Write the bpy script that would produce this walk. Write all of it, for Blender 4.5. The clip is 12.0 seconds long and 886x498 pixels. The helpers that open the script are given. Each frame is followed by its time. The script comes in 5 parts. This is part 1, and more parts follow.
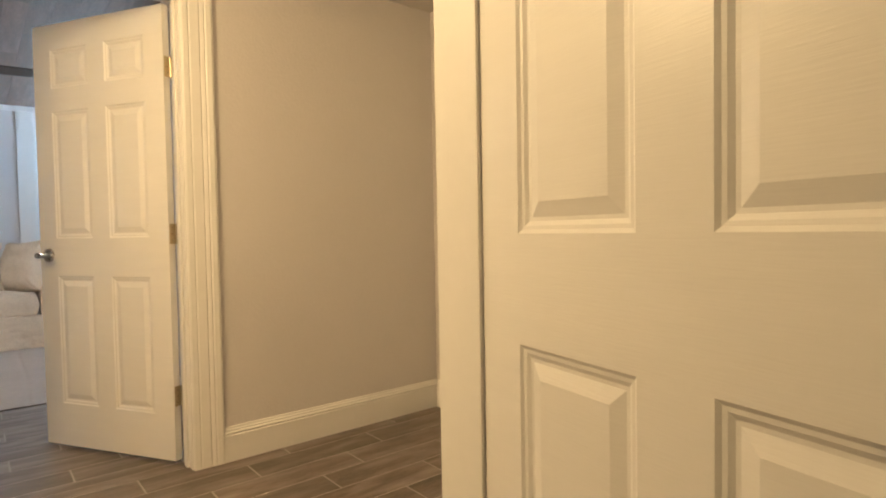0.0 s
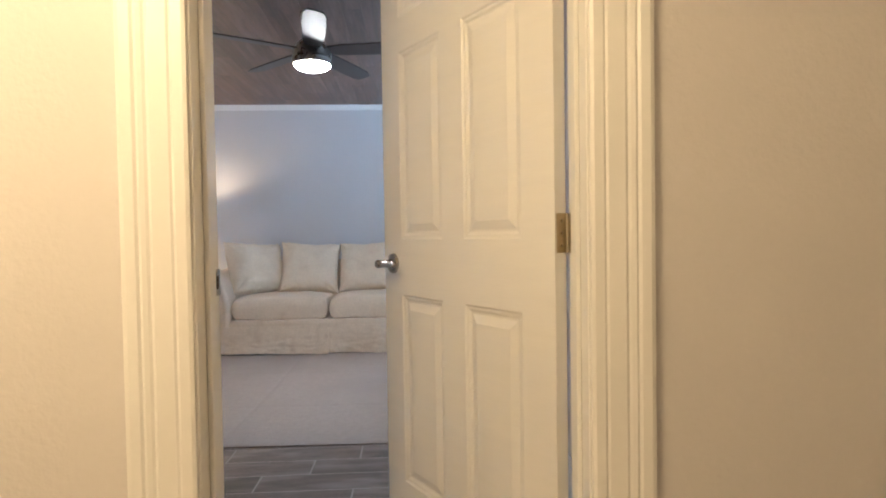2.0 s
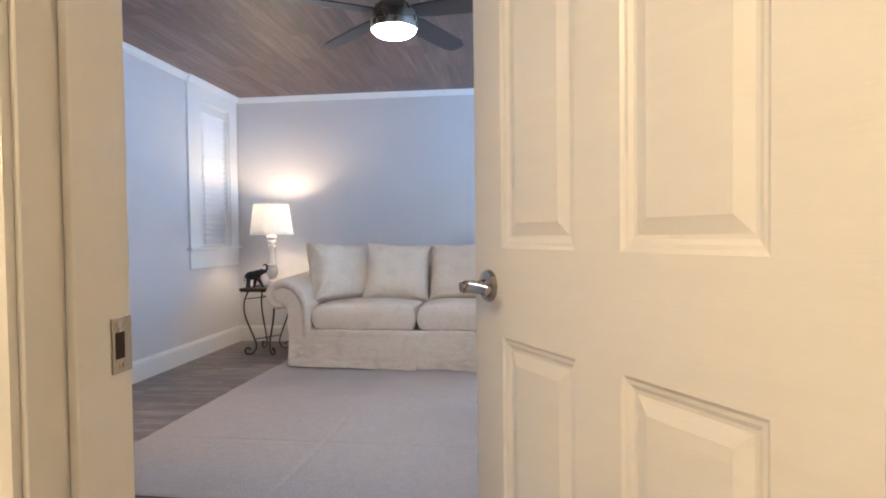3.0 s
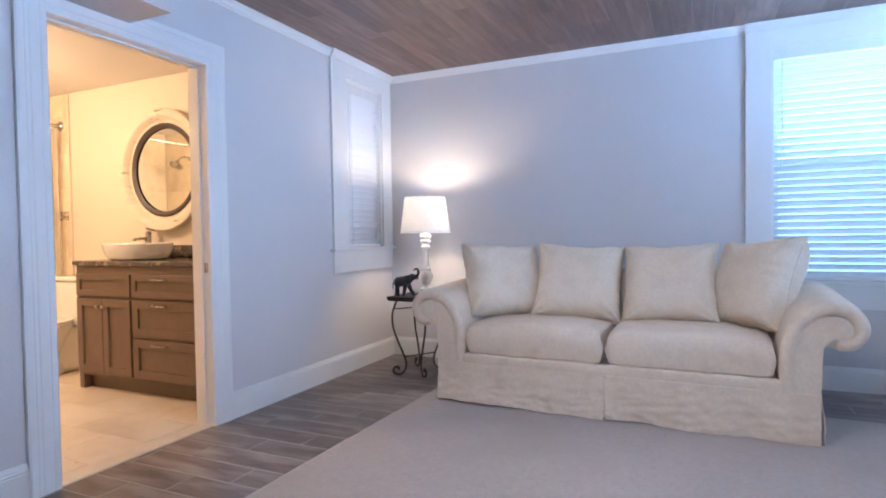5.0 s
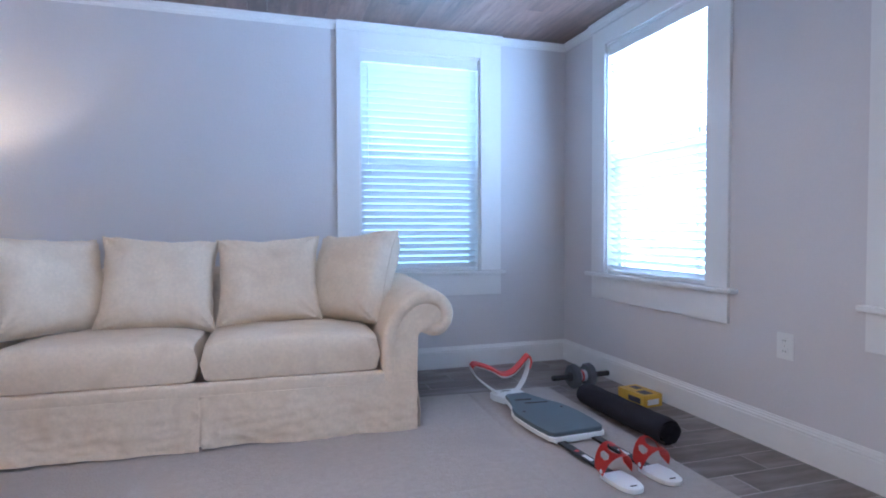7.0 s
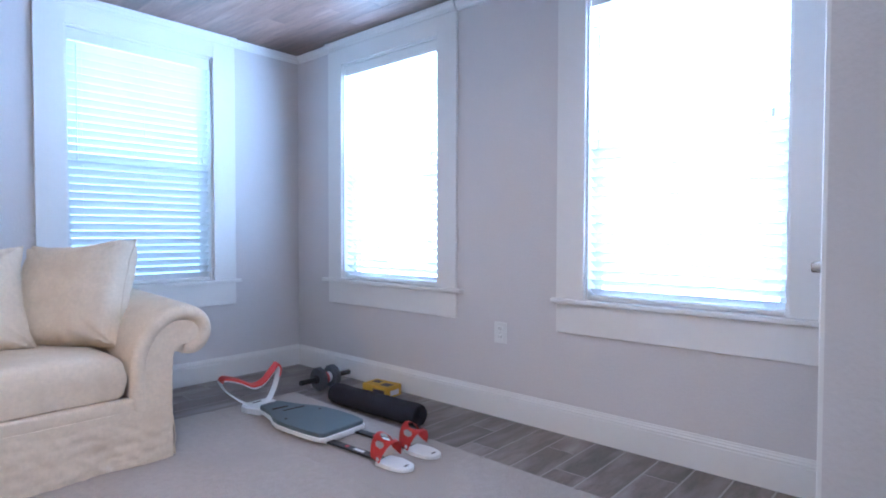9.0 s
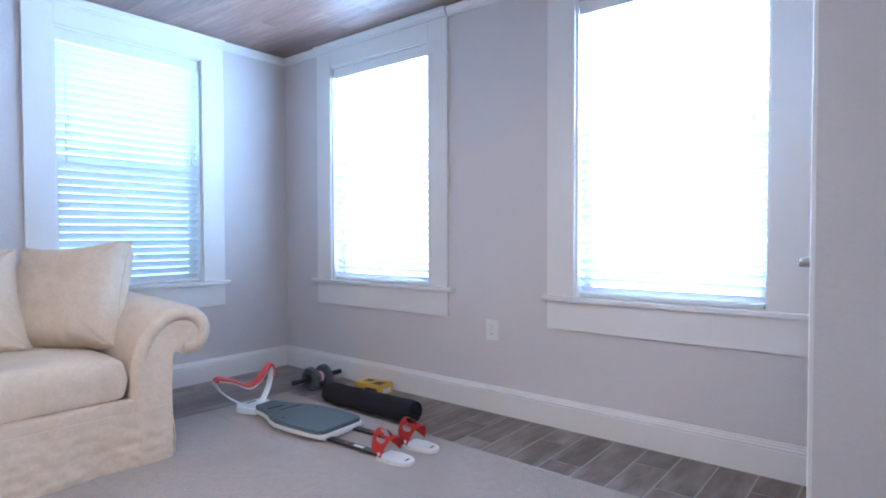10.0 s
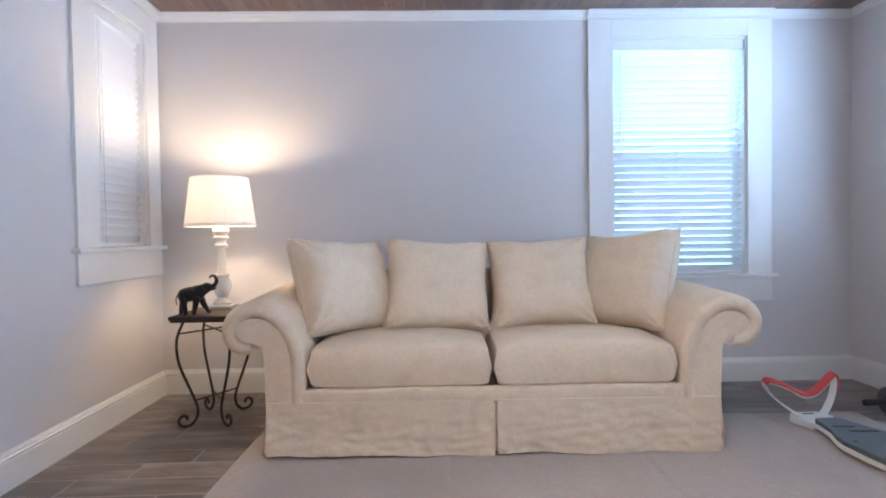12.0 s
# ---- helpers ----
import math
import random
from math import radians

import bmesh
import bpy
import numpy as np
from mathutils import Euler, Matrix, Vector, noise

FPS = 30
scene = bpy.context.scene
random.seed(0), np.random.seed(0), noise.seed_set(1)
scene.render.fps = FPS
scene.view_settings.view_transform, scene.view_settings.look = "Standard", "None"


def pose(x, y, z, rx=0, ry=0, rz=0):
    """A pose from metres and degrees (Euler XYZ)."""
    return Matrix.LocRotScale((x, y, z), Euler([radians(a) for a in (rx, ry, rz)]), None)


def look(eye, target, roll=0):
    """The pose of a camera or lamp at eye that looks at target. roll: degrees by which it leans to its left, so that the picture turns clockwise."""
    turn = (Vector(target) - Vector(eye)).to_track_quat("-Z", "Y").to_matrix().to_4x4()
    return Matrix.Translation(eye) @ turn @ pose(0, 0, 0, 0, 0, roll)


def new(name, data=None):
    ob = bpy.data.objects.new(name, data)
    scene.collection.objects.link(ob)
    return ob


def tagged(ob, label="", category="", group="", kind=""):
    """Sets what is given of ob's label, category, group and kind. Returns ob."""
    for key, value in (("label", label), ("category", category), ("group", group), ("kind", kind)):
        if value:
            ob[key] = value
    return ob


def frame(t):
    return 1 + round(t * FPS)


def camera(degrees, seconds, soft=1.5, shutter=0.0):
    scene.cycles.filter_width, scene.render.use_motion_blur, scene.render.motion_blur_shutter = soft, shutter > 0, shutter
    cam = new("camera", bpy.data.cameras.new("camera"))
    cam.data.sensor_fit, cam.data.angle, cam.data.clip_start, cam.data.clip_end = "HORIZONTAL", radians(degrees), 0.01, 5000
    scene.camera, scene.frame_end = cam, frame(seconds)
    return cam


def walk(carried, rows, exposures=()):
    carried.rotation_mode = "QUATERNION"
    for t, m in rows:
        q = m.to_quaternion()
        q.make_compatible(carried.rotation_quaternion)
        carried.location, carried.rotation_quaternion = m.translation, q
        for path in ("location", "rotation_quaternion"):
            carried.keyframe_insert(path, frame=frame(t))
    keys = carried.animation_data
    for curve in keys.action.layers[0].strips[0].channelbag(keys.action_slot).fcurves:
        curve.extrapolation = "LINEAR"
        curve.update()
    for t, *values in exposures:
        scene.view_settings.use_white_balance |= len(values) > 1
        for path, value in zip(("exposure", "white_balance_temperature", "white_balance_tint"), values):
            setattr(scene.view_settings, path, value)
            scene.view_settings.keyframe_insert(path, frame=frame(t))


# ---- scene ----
cam = camera(75.8, 12.0, soft=1.9)
PATH = [
 (0, (0.906, 2.409, 1.024), (2.176, 3.953, 0.959), -1.0),
 (0.5, (1.066, 2.724, 1.024), (1.96, 4.512, 0.966), -1.0),
 (1, (1.157, 3.053, 1.031), (1.78, 4.952, 0.967), -1.1),
 (1.5, (1.239, 3.431, 1.029), (1.566, 5.404, 0.981), -0.9),
 (2, (1.242, 3.848, 1.031), (1.356, 5.844, 0.98), -0.9),
 (2.5, (1.223, 4.198, 1.032), (1.197, 6.197, 0.98), -0.9),
 (3, (1.227, 4.56, 1.046), (0.997, 6.546, 0.995), -0.7),
 (3.5, (1.177, 4.866, 1.048), (0.748, 6.819, 0.996), -0.8),
 (3.7, (1.148, 4.994, 1.048), (0.664, 6.935, 0.996), -0.8),
 (5.3, (0.994, 5.722, 1.060), (0.145, 7.532, 1.005), -0.9),
 (5.5, (0.98, 5.787, 1.058), (0.173, 7.616, 1.0), -0.7),
 (6, (0.922, 5.919, 1.046), (0.631, 7.897, 0.99), -0.5),
 (6.5, (0.858, 5.983, 1.035), (1.031, 7.975, 0.97), -0.5),
 (7, (0.812, 6.064, 1.005), (1.408, 7.972, 0.941), -0.2),
 (7.5, (0.728, 6.119, 1.003), (1.653, 7.891, 0.943), -0.2),
 (7.7, (0.686, 6.122, 1.005), (1.700, 7.846, 0.947), -0.1),
 (9.3, (0.347, 6.142, 1.054), (1.896, 7.405, 0.997), -0.0),
 (9.5, (0.313, 6.143, 1.055), (1.877, 7.389, 0.998), -0.1),
 (10, (0.273, 6.176, 1.041), (1.83, 7.43, 0.99), -0.1),
 (10.5, (0.257, 6.225, 1.053), (1.702, 7.606, 0.989), -0.3),
 (11, (0.226, 6.25, 1.048), (1.405, 7.864, 0.976), -0.5),
 (11.5, (0.221, 6.29, 1.035), (0.935, 8.157, 0.969), -0.7),
 (12, (0.228, 6.317, 0.996), (0.283, 8.316, 0.947), -0.9),
]
EXPOSURES = [(0, 0.14, 5750, 9), (0.5, -0.1, 5800, 10), (1, 0.1, 5900, 10), (1.5, 0.18, 5550, 9), (2, 0.1, 5250, 10), (2.5, 0.14, 5080, 11), (3.0, 0.36, 5000, 12), (3.5, 0.36, 4950, 14), (5.5, 0.38, 4700, 16), (6, 0.50, 4750, 16), (6.5, 0.47, 4750, 16), (7, 0.29, 4700, 16), (7.5, 0.28, 4650, 16), (9.5, 0.62, 4800, 16), (10.5, 0.52, 4950, 15), (11, 0.32, 5050, 15), (11.5, 0.28, 5150, 14), (12, 0.46, 5300, 15)]
walk(cam, [(t, look(eye, target, roll)) for t, eye, target, roll in PATH], EXPOSURES)

# ---- world, light, exposure ----
world = bpy.data.worlds.new("sky_world")
world.use_nodes = True
scene.world = world
sky = world.node_tree.nodes.new("ShaderNodeTexSky")
sky.sky_type = 'NISHITA'
sky.sun_disc = False
sky.sun_elevation, sky.sun_rotation = radians(55), radians(230)
world.node_tree.links.new(sky.outputs[0], world.node_tree.nodes["Background"].inputs[0])
world.node_tree.nodes["Background"].inputs[1].default_value = 0.12


def lamp(name, kind, m, power, colour, **more):
    data = bpy.data.lights.new(name, kind)
    data.energy, data.color = power, colour
    if kind == 'AREA':
        data.shape, data.size, data.size_y = 'RECTANGLE', more["size"], more["size_y"]
    elif kind == 'SUN':
        data.angle = more["angle"]
    else:
        data.shadow_soft_size = more.get("radius", 0.05)
    ob = new(name, data)
    ob.matrix_world = m
    return ob


TUNGSTEN, DAY, BLUE = (1.0, 0.662, 0.285), (0.66, 0.86, 1.03), (0.58, 0.88, 1.05)
lamp("sun", 'SUN', look((0, 0, 20), (8, 10, 0)), 1.2, (1, 0.95, 0.88), angle=radians(10))
lamp("hall_light", 'POINT', pose(0.42, 3.98, 2.10), 78, TUNGSTEN, radius=0.22)
# unseen lamp added in the back room so the open door is evenly lit
lamp("unseen_back_room_light", 'POINT', pose(0.10, 1.75, 2.08), 10, TUNGSTEN, radius=0.20)
lamp("bath_light", 'POINT', pose(-3.40, 7.35, 2.08), 78, (1.0, 0.580, 0.225), radius=0.12)
lamp("table_lamp_light", 'POINT', pose(-0.955, 9.62, 1.268), 17.5, (1.0, 0.69, 0.36), radius=0.045)
lamp("daylight_east_far", 'AREA', look((3.24, 8.978, 1.72), (0, 8.978, 1.9)), 116, DAY, size=1.05, size_y=2.4)
lamp("daylight_east_near", 'AREA', look((3.24, 7.06, 1.72), (0, 7.06, 1.9)), 116, DAY, size=1.05, size_y=2.4)
lamp("daylight_north", 'AREA', look((1.885, 10.22, 1.72), (1.885, 5, 2.0)), 22, BLUE, size=1.0, size_y=2.4)
lamp("daylight_west", 'AREA', look((-1.66, 9.575, 1.7), (0, 9.575, 1.7)), 7, (1.0, 0.93, 0.95), size=0.65, size_y=2.4)

# ---- materials ----


def material(name, colour, rough=0.5, metal=0.0, spread=0.08, scale=6.0, grain=60.0, bump=0.1, depth=0.002, stretch=(1, 1, 1), random_tint=0.0,
             stain=None, stain_scale=2.0, stain_at=(0.5, 0.65), translucent=0.0, emit=0.0, coat=0.0, sheen=0.0, rough_spread=0.08, island=False):
    m = bpy.data.materials.new(name)
    m.use_nodes = True
    nt = m.node_tree
    n, link = nt.nodes, nt.links.new
    b = n["Principled BSDF"]
    tc = n.new("ShaderNodeTexCoord")
    mp = n.new("ShaderNodeMapping")
    mp.inputs["Scale"].default_value = stretch
    link(tc.outputs["Object"], mp.inputs["Vector"])
    vec = mp.outputs["Vector"]
    info = n.new("ShaderNodeNewGeometry" if island else "ShaderNodeObjectInfo")
    rnd = info.outputs["Random Per Island" if island else "Random"]
    if random_tint or island:
        off = n.new("ShaderNodeVectorMath")
        off.operation = 'ADD'
        mul = n.new("ShaderNodeMath")
        mul.operation = 'MULTIPLY'
        mul.inputs[1].default_value = 37.0
        link(rnd, mul.inputs[0])
        link(mul.outputs[0], off.inputs[1])
        link(vec, off.inputs[0])
        vec = off.outputs[0]
    big = n.new("ShaderNodeTexNoise")
    big.inputs["Scale"].default_value, big.inputs["Detail"].default_value = scale, 4
    link(vec, big.inputs["Vector"])
    fine = n.new("ShaderNodeTexNoise")
    fine.inputs["Scale"].default_value, fine.inputs["Detail"].default_value = grain, 3
    link(vec, fine.inputs["Vector"])
    both = n.new("ShaderNodeMix")
    both.inputs[0].default_value = 0.4
    link(big.outputs["Fac"], both.inputs[2])
    link(fine.outputs["Fac"], both.inputs[3])
    ramp = n.new("ShaderNodeValToRGB")
    lo = [max(0, c * (1 - spread)) for c in colour]
    hi = [min(1, c * (1 + spread)) for c in colour]
    ramp.color_ramp.elements[0].position, ramp.color_ramp.elements[0].color = 0.3, (*lo, 1)
    ramp.color_ramp.elements[1].position, ramp.color_ramp.elements[1].color = 0.7, (*hi, 1)
    link(both.outputs[0], ramp.inputs[0])
    out = ramp.outputs[0]
    if stain:
        st = n.new("ShaderNodeTexNoise")
        st.inputs["Scale"].default_value, st.inputs["Detail"].default_value = stain_scale, 6
        link(vec, st.inputs["Vector"])
        sr = n.new("ShaderNodeMapRange")
        sr.inputs[1].default_value, sr.inputs[2].default_value = stain_at
        link(st.outputs["Fac"], sr.inputs[0])
        mix = n.new("ShaderNodeMix")
        mix.data_type = 'RGBA'
        link(sr.outputs[0], mix.inputs[0])
        link(out, mix.inputs[6])
        mix.inputs[7].default_value = (*stain, 1)
        out = mix.outputs[2]
    if random_tint:
        mr = n.new("ShaderNodeMapRange")
        mr.inputs[3].default_value, mr.inputs[4].default_value = 1 - random_tint, 1 + random_tint
        link(rnd, mr.inputs[0])
        hs = n.new("ShaderNodeHueSaturation")
        link(mr.outputs[0], hs.inputs["Value"])
        link(out, hs.inputs["Color"])
        out = hs.outputs[0]
    link(out, b.inputs["Base Color"])
    rr = n.new("ShaderNodeMapRange")
    rr.inputs[3].default_value, rr.inputs[4].default_value = max(0.02, rough - rough_spread), min(1, rough + rough_spread)
    link(big.outputs["Fac"], rr.inputs[0])
    link(rr.outputs[0], b.inputs["Roughness"])
    b.inputs["Metallic"].default_value = metal
    b.inputs["Coat Weight"].default_value = coat
    b.inputs["Sheen Weight"].default_value = sheen
    if bump:
        bp = n.new("ShaderNodeBump")
        bp.inputs["Strength"].default_value, bp.inputs["Distance"].default_value = bump, depth
        link(fine.outputs["Fac"], bp.inputs["Height"])
        link(bp.outputs[0], b.inputs["Normal"])
    if emit:
        b.inputs["Emission Color"].default_value = (*colour, 1)
        b.inputs["Emission Strength"].default_value = emit
    if translucent:
        tr = n.new("ShaderNodeBsdfTranslucent")
        link(out, tr.inputs["Color"])
        ms = n.new("ShaderNodeMixShader")
        ms.inputs[0].default_value = translucent
        link(b.outputs[0], ms.inputs[1])
        link(tr.outputs[0], ms.inputs[2])
        link(ms.outputs[0], n["Material Output"].inputs["Surface"])
    return m


def glass_material(name, colour=(1, 1, 1), rough=0.0):
    m = bpy.data.materials.new(name)
    m.use_nodes = True
    b = m.node_tree.nodes["Principled BSDF"]
    b.inputs["Base Color"].default_value, b.inputs["Roughness"].default_value = (*colour, 1), rough
    b.inputs["Transmission Weight"].default_value, b.inputs["IOR"].default_value = 1.0, 1.05
    return m


WALL = material("painted_wall", (0.678, 0.652, 0.648), 0.62, spread=0.025, scale=1.5, grain=80, bump=0.42, depth=0.0028)
BATHPAINT = material("cream_bath_paint", (0.70, 0.62, 0.50), 0.6, spread=0.03, scale=1.5, grain=150, bump=0.3, depth=0.002)
TRIM = material("white_trim_paint", (0.82, 0.81, 0.79), 0.34, spread=0.02, scale=3, grain=40, bump=0.03, depth=0.001)
DOORPAINT = material("white_door_paint", (0.81, 0.795, 0.77), 0.36, spread=0.02, scale=3, grain=26, bump=0.20, depth=0.0014, stretch=(0.7, 1, 11))
CEILWHITE = material("white_ceiling_paint", (0.74, 0.71, 0.68), 0.8, spread=0.03, scale=2, grain=120, bump=0.25, depth=0.002)
PLANK = material("dark_ceiling_planks", (0.170, 0.106, 0.080), 0.42, spread=0.40, scale=3.4, grain=30, bump=0.12, depth=0.001, stretch=(7, 0.7, 1), random_tint=0.24, island=True,
                 stain=(0.25, 0.16, 0.126), stain_scale=3.0, stain_at=(0.48, 0.74))
TILE = material("wood_look_tile", (0.138, 0.108, 0.095), 0.34, spread=0.48, scale=5, grain=46, bump=0.16, depth=0.0012, stretch=(1.3, 5, 1), random_tint=0.20,
                stain=(0.32, 0.272, 0.245), stain_scale=2.3, stain_at=(0.46, 0.76))
GROUT = material("grout", (0.43, 0.395, 0.365), 0.9, spread=0.12, scale=9, grain=90, bump=0.3)
BATHTILE = material("cream_floor_tile", (0.62, 0.54, 0.43), 0.3, spread=0.10, scale=3, grain=20, bump=0.05, random_tint=0.07, stain=(0.70, 0.64, 0.55), stain_scale=2.5)
SHOWERTILE = material("marbled_wall_tile", (0.72, 0.64, 0.47), 0.22, spread=0.12, scale=3, grain=14, bump=0.02, stain=(0.60, 0.50, 0.34), stain_scale=3, stain_at=(0.52, 0.7), random_tint=0.06)
SOFA = material("cream_slipcover", (0.768, 0.648, 0.503), 0.95, spread=0.085, scale=62, grain=420, bump=0.55, depth=0.003, sheen=0.05, stain=(0.685, 0.560, 0.42), stain_scale=9, stain_at=(0.5, 0.8), rough_spread=0.03)
PILLOWCLOTH = material("cream_pillow_cloth", (0.805, 0.692, 0.542), 0.95, spread=0.085, scale=62, grain=420, bump=0.55, depth=0.003, sheen=0.05, stain=(0.735, 0.615, 0.47), stain_scale=9, stain_at=(0.5, 0.8), rough_spread=0.03)
RUG = material("beige_rug", (0.408, 0.354, 0.315), 0.97, spread=0.10, scale=40, grain=95, bump=0.9, depth=0.004, sheen=0.1, stain=(0.375, 0.325, 0.288), stain_scale=1.3)
RUGEDGE = material("rug_binding", (0.20, 0.155, 0.13), 0.9, spread=0.15, scale=20, grain=200, bump=0.4)
IRON = material("wrought_iron", (0.060, 0.045, 0.038), 0.5, metal=0.6, spread=0.25, scale=20, grain=80, bump=0.2)
BRONZE = material("dark_carved_figure", (0.022, 0.020, 0.022), 0.32, metal=0.2, spread=0.3, scale=30, grain=120, bump=0.3)
LAMPWHITE = material("whitewashed_turned_wood", (0.80, 0.77, 0.72), 0.55, spread=0.06, scale=20, grain=70, bump=0.2, stain=(0.62, 0.56, 0.48), stain_scale=26, stain_at=(0.62, 0.72))
SHADE = material("linen_lamp_shade", (0.90, 0.885, 0.86), 0.85, spread=0.03, scale=30, grain=300, bump=0.2, translucent=0.30)
NICKEL = material("brushed_nickel", (0.44, 0.405, 0.36), 0.28, metal=1.0, spread=0.06, scale=20, grain=200, bump=0.05)
BRASSH = material("satin_brass_nickel", (0.52, 0.46, 0.34), 0.32, metal=1.0, spread=0.1, scale=20, grain=150, bump=0.05)
# near-black: painted shade for uncut holes and slots, also rivets and small marks
DARKHOLE = material("recess_shade_and_dark_marks", (0.03, 0.02, 0.015), 0.8, spread=0.2)
FANBLADE = material("dark_fan_blade", (0.045, 0.036, 0.034), 0.4, spread=0.3, scale=4, grain=40, stretch=(1, 8, 1))
FANGLASS = material("frosted_lit_diffuser", (1.0, 0.90, 0.74), 0.5, spread=0.01, bump=0, emit=145.0)
SLAT = material("white_blind_slat", (0.86, 0.86, 0.86), 0.45, spread=0.02, scale=5, grain=60, bump=0.03, translucent=0.26)
PLASTICW = material("white_plastic", (0.80, 0.80, 0.78), 0.35, spread=0.03, scale=10, grain=60, bump=0.03)
PLASTICR = material("red_moulded_plastic", (0.62, 0.055, 0.045), 0.38, spread=0.08, scale=12, grain=90, bump=0.08)
PADGREY = material("grey_foam_pad", (0.105, 0.135, 0.155), 0.6, spread=0.12, scale=9, grain=160, bump=0.3)
RAILBLACK = material("black_metal_rail", (0.018, 0.018, 0.020), 0.35, spread=0.2, scale=10, grain=60, bump=0.05)
MATBLACK = material("black_rolled_foam", (0.012, 0.011, 0.020), 0.92, spread=0.25, scale=8, grain=120, bump=0.5, depth=0.003)
RUBBER = material("dark_grey_rubber", (0.10, 0.106, 0.122), 0.6, spread=0.2, scale=12, grain=90, bump=0.3)
BOXYELLOW = material("yellow_printed_card", (0.66, 0.40, 0.045), 0.5, spread=0.08, scale=12, grain=80, bump=0.05)
BOXBLUE = material("dark_printed_ink", (0.05, 0.045, 0.07), 0.5, spread=0.2, scale=20)
PRINTWHITE = material("white_print", (0.78, 0.78, 0.78), 0.5, spread=0.03)
PRINTRED = material("red_print", (0.60, 0.05, 0.06), 0.5, spread=0.05)
VANITY = material("grey_brown_cabinet", (0.150, 0.102, 0.070), 0.45, spread=0.12, scale=4, grain=40, bump=0.08, stretch=(1, 1, 0.4))
GRANITE = material("dark_granite", (0.11, 0.09, 0.08), 0.15, spread=0.5, scale=14, grain=70, bump=0.02, stain=(0.30, 0.24, 0.19), stain_scale=18, stain_at=(0.55, 0.65))
CERAMIC = material("white_ceramic", (0.82, 0.80, 0.76), 0.08, spread=0.01, bump=0.0, rough_spread=0.02)
MIRRORFRAME = material("distressed_white_wood", (0.70, 0.62, 0.50), 0.7, spread=0.12, scale=6, grain=40, bump=0.3, depth=0.003, stretch=(1, 4, 1), stain=(0.26, 0.17, 0.10), stain_scale=7, stain_at=(0.63, 0.74))
MIRRORDARK = material("dark_inner_ring", (0.055, 0.035, 0.028), 0.5, spread=0.25)
MOSAIC = material("mosaic_chip", (0.30, 0.24, 0.17), 0.3, spread=0.2, random_tint=0.8, island=True)
GRASS = material("lawn", (0.07, 0.10, 0.04), 0.95, spread=0.4, scale=2, grain=50, bump=0.6, depth=0.03)
GLASS = glass_material("window_glass")


def screen_material(name, colour, opened):
    """A sheet too fine to show its weave: threads mixed with clear gaps."""
    m = bpy.data.materials.new(name)
    m.use_nodes = True
    n, link = m.node_tree.nodes, m.node_tree.links.new
    b = n["Principled BSDF"]
    b.inputs["Base Color"].default_value, b.inputs["Roughness"].default_value = (*colour, 1), 0.7
    clear = n.new("ShaderNodeBsdfTransparent")
    mix = n.new("ShaderNodeMixShader")
    mix.inputs[0].default_value = opened
    link(b.outputs[0], mix.inputs[1])
    link(clear.outputs[0], mix.inputs[2])
    link(mix.outputs[0], n["Material Output"].inputs["Surface"])
    return m


CURTAIN = screen_material("clear_white_curtain", (0.86, 0.82, 0.74), 0.62)
SCREEN = screen_material("insect_mesh", (0.09, 0.10, 0.11), 0.68)
FROST = material("frosted_pump_bottle", (0.80, 0.78, 0.72), 0.25, spread=0.02)
MIRROR = material("mirror_glass", (0.90, 0.90, 0.88), 0.02, metal=1.0, spread=0.0, bump=0.0, rough_spread=0.0)

# ---- building helpers ----


def part(name, bm, mat, parent=None, label="", smooth=False, m=None):
    me = bpy.data.meshes.new(name)
    bmesh.ops.recalc_face_normals(bm, faces=bm.faces[:])
    bm.to_mesh(me)
    bm.free()
    me.materials.append(mat)
    if smooth:
        me.shade_smooth()
        me.set_sharp_from_angle(angle=radians(38))
    ob = new(name, me)
    if parent:
        ob.parent = parent
    if m is not None:
        ob.matrix_basis = m
    if label:
        ob["label"] = label
    return ob


def thing(name, m, label, category, group="", kind=""):
    ob = new(name)
    ob.empty_display_size = 0.1
    ob.matrix_basis = m
    return tagged(ob, label, category, group, kind)


def box(bm, x0, x1, y0, y1, z0, z1, bevel=0.0, seg=1, m=None):
    vs = [bm.verts.new((x, y, z)) for x in (x0, x1) for y in (y0, y1) for z in (z0, z1)]
    fs = [bm.faces.new([vs[i] for i in q]) for q in ((0, 1, 3, 2), (4, 6, 7, 5), (0, 4, 5, 1), (2, 3, 7, 6), (0, 2, 6, 4), (1, 5, 7, 3))]
    if bevel:
        es = list({e for f in fs for e in f.edges})
        r = bmesh.ops.bevel(bm, geom=es, offset=bevel, segments=seg, affect='EDGES', profile=0.5)
        vs = list({v for f in r["faces"] for v in f.verts} | {v for v in vs if v.is_valid})
    if m is not None:
        bmesh.ops.transform(bm, matrix=m, verts=[v for v in vs if v.is_valid])
    return bm


def boxm(*a, **k):
    return box(bmesh.new(), *a, **k)


def lathe(bm, prof, seg=32, m=None, sx=1.0, sy=1.0):
    rings = []
    for r, z in prof:
        if r < 1e-5:
            rings.append([bm.verts.new((0, 0, z))])
        else:
            rings.append([bm.verts.new((sx * r * math.cos(2 * math.pi * i / seg), sy * r * math.sin(2 * math.pi * i / seg), z)) for i in range(seg)])
    for a, b in zip(rings, rings[1:]):
        for i in range(seg):
            j = (i + 1) % seg
            q = [a[i % len(a)], a[j % len(a)], b[j % len(b)], b[i % len(b)]]
            q = list(dict.fromkeys(q))
            if len(q) > 2:
                bm.faces.new(q)
    if m is not None:
        bmesh.ops.transform(bm, matrix=m, verts=[v for r in rings for v in r])
    return bm


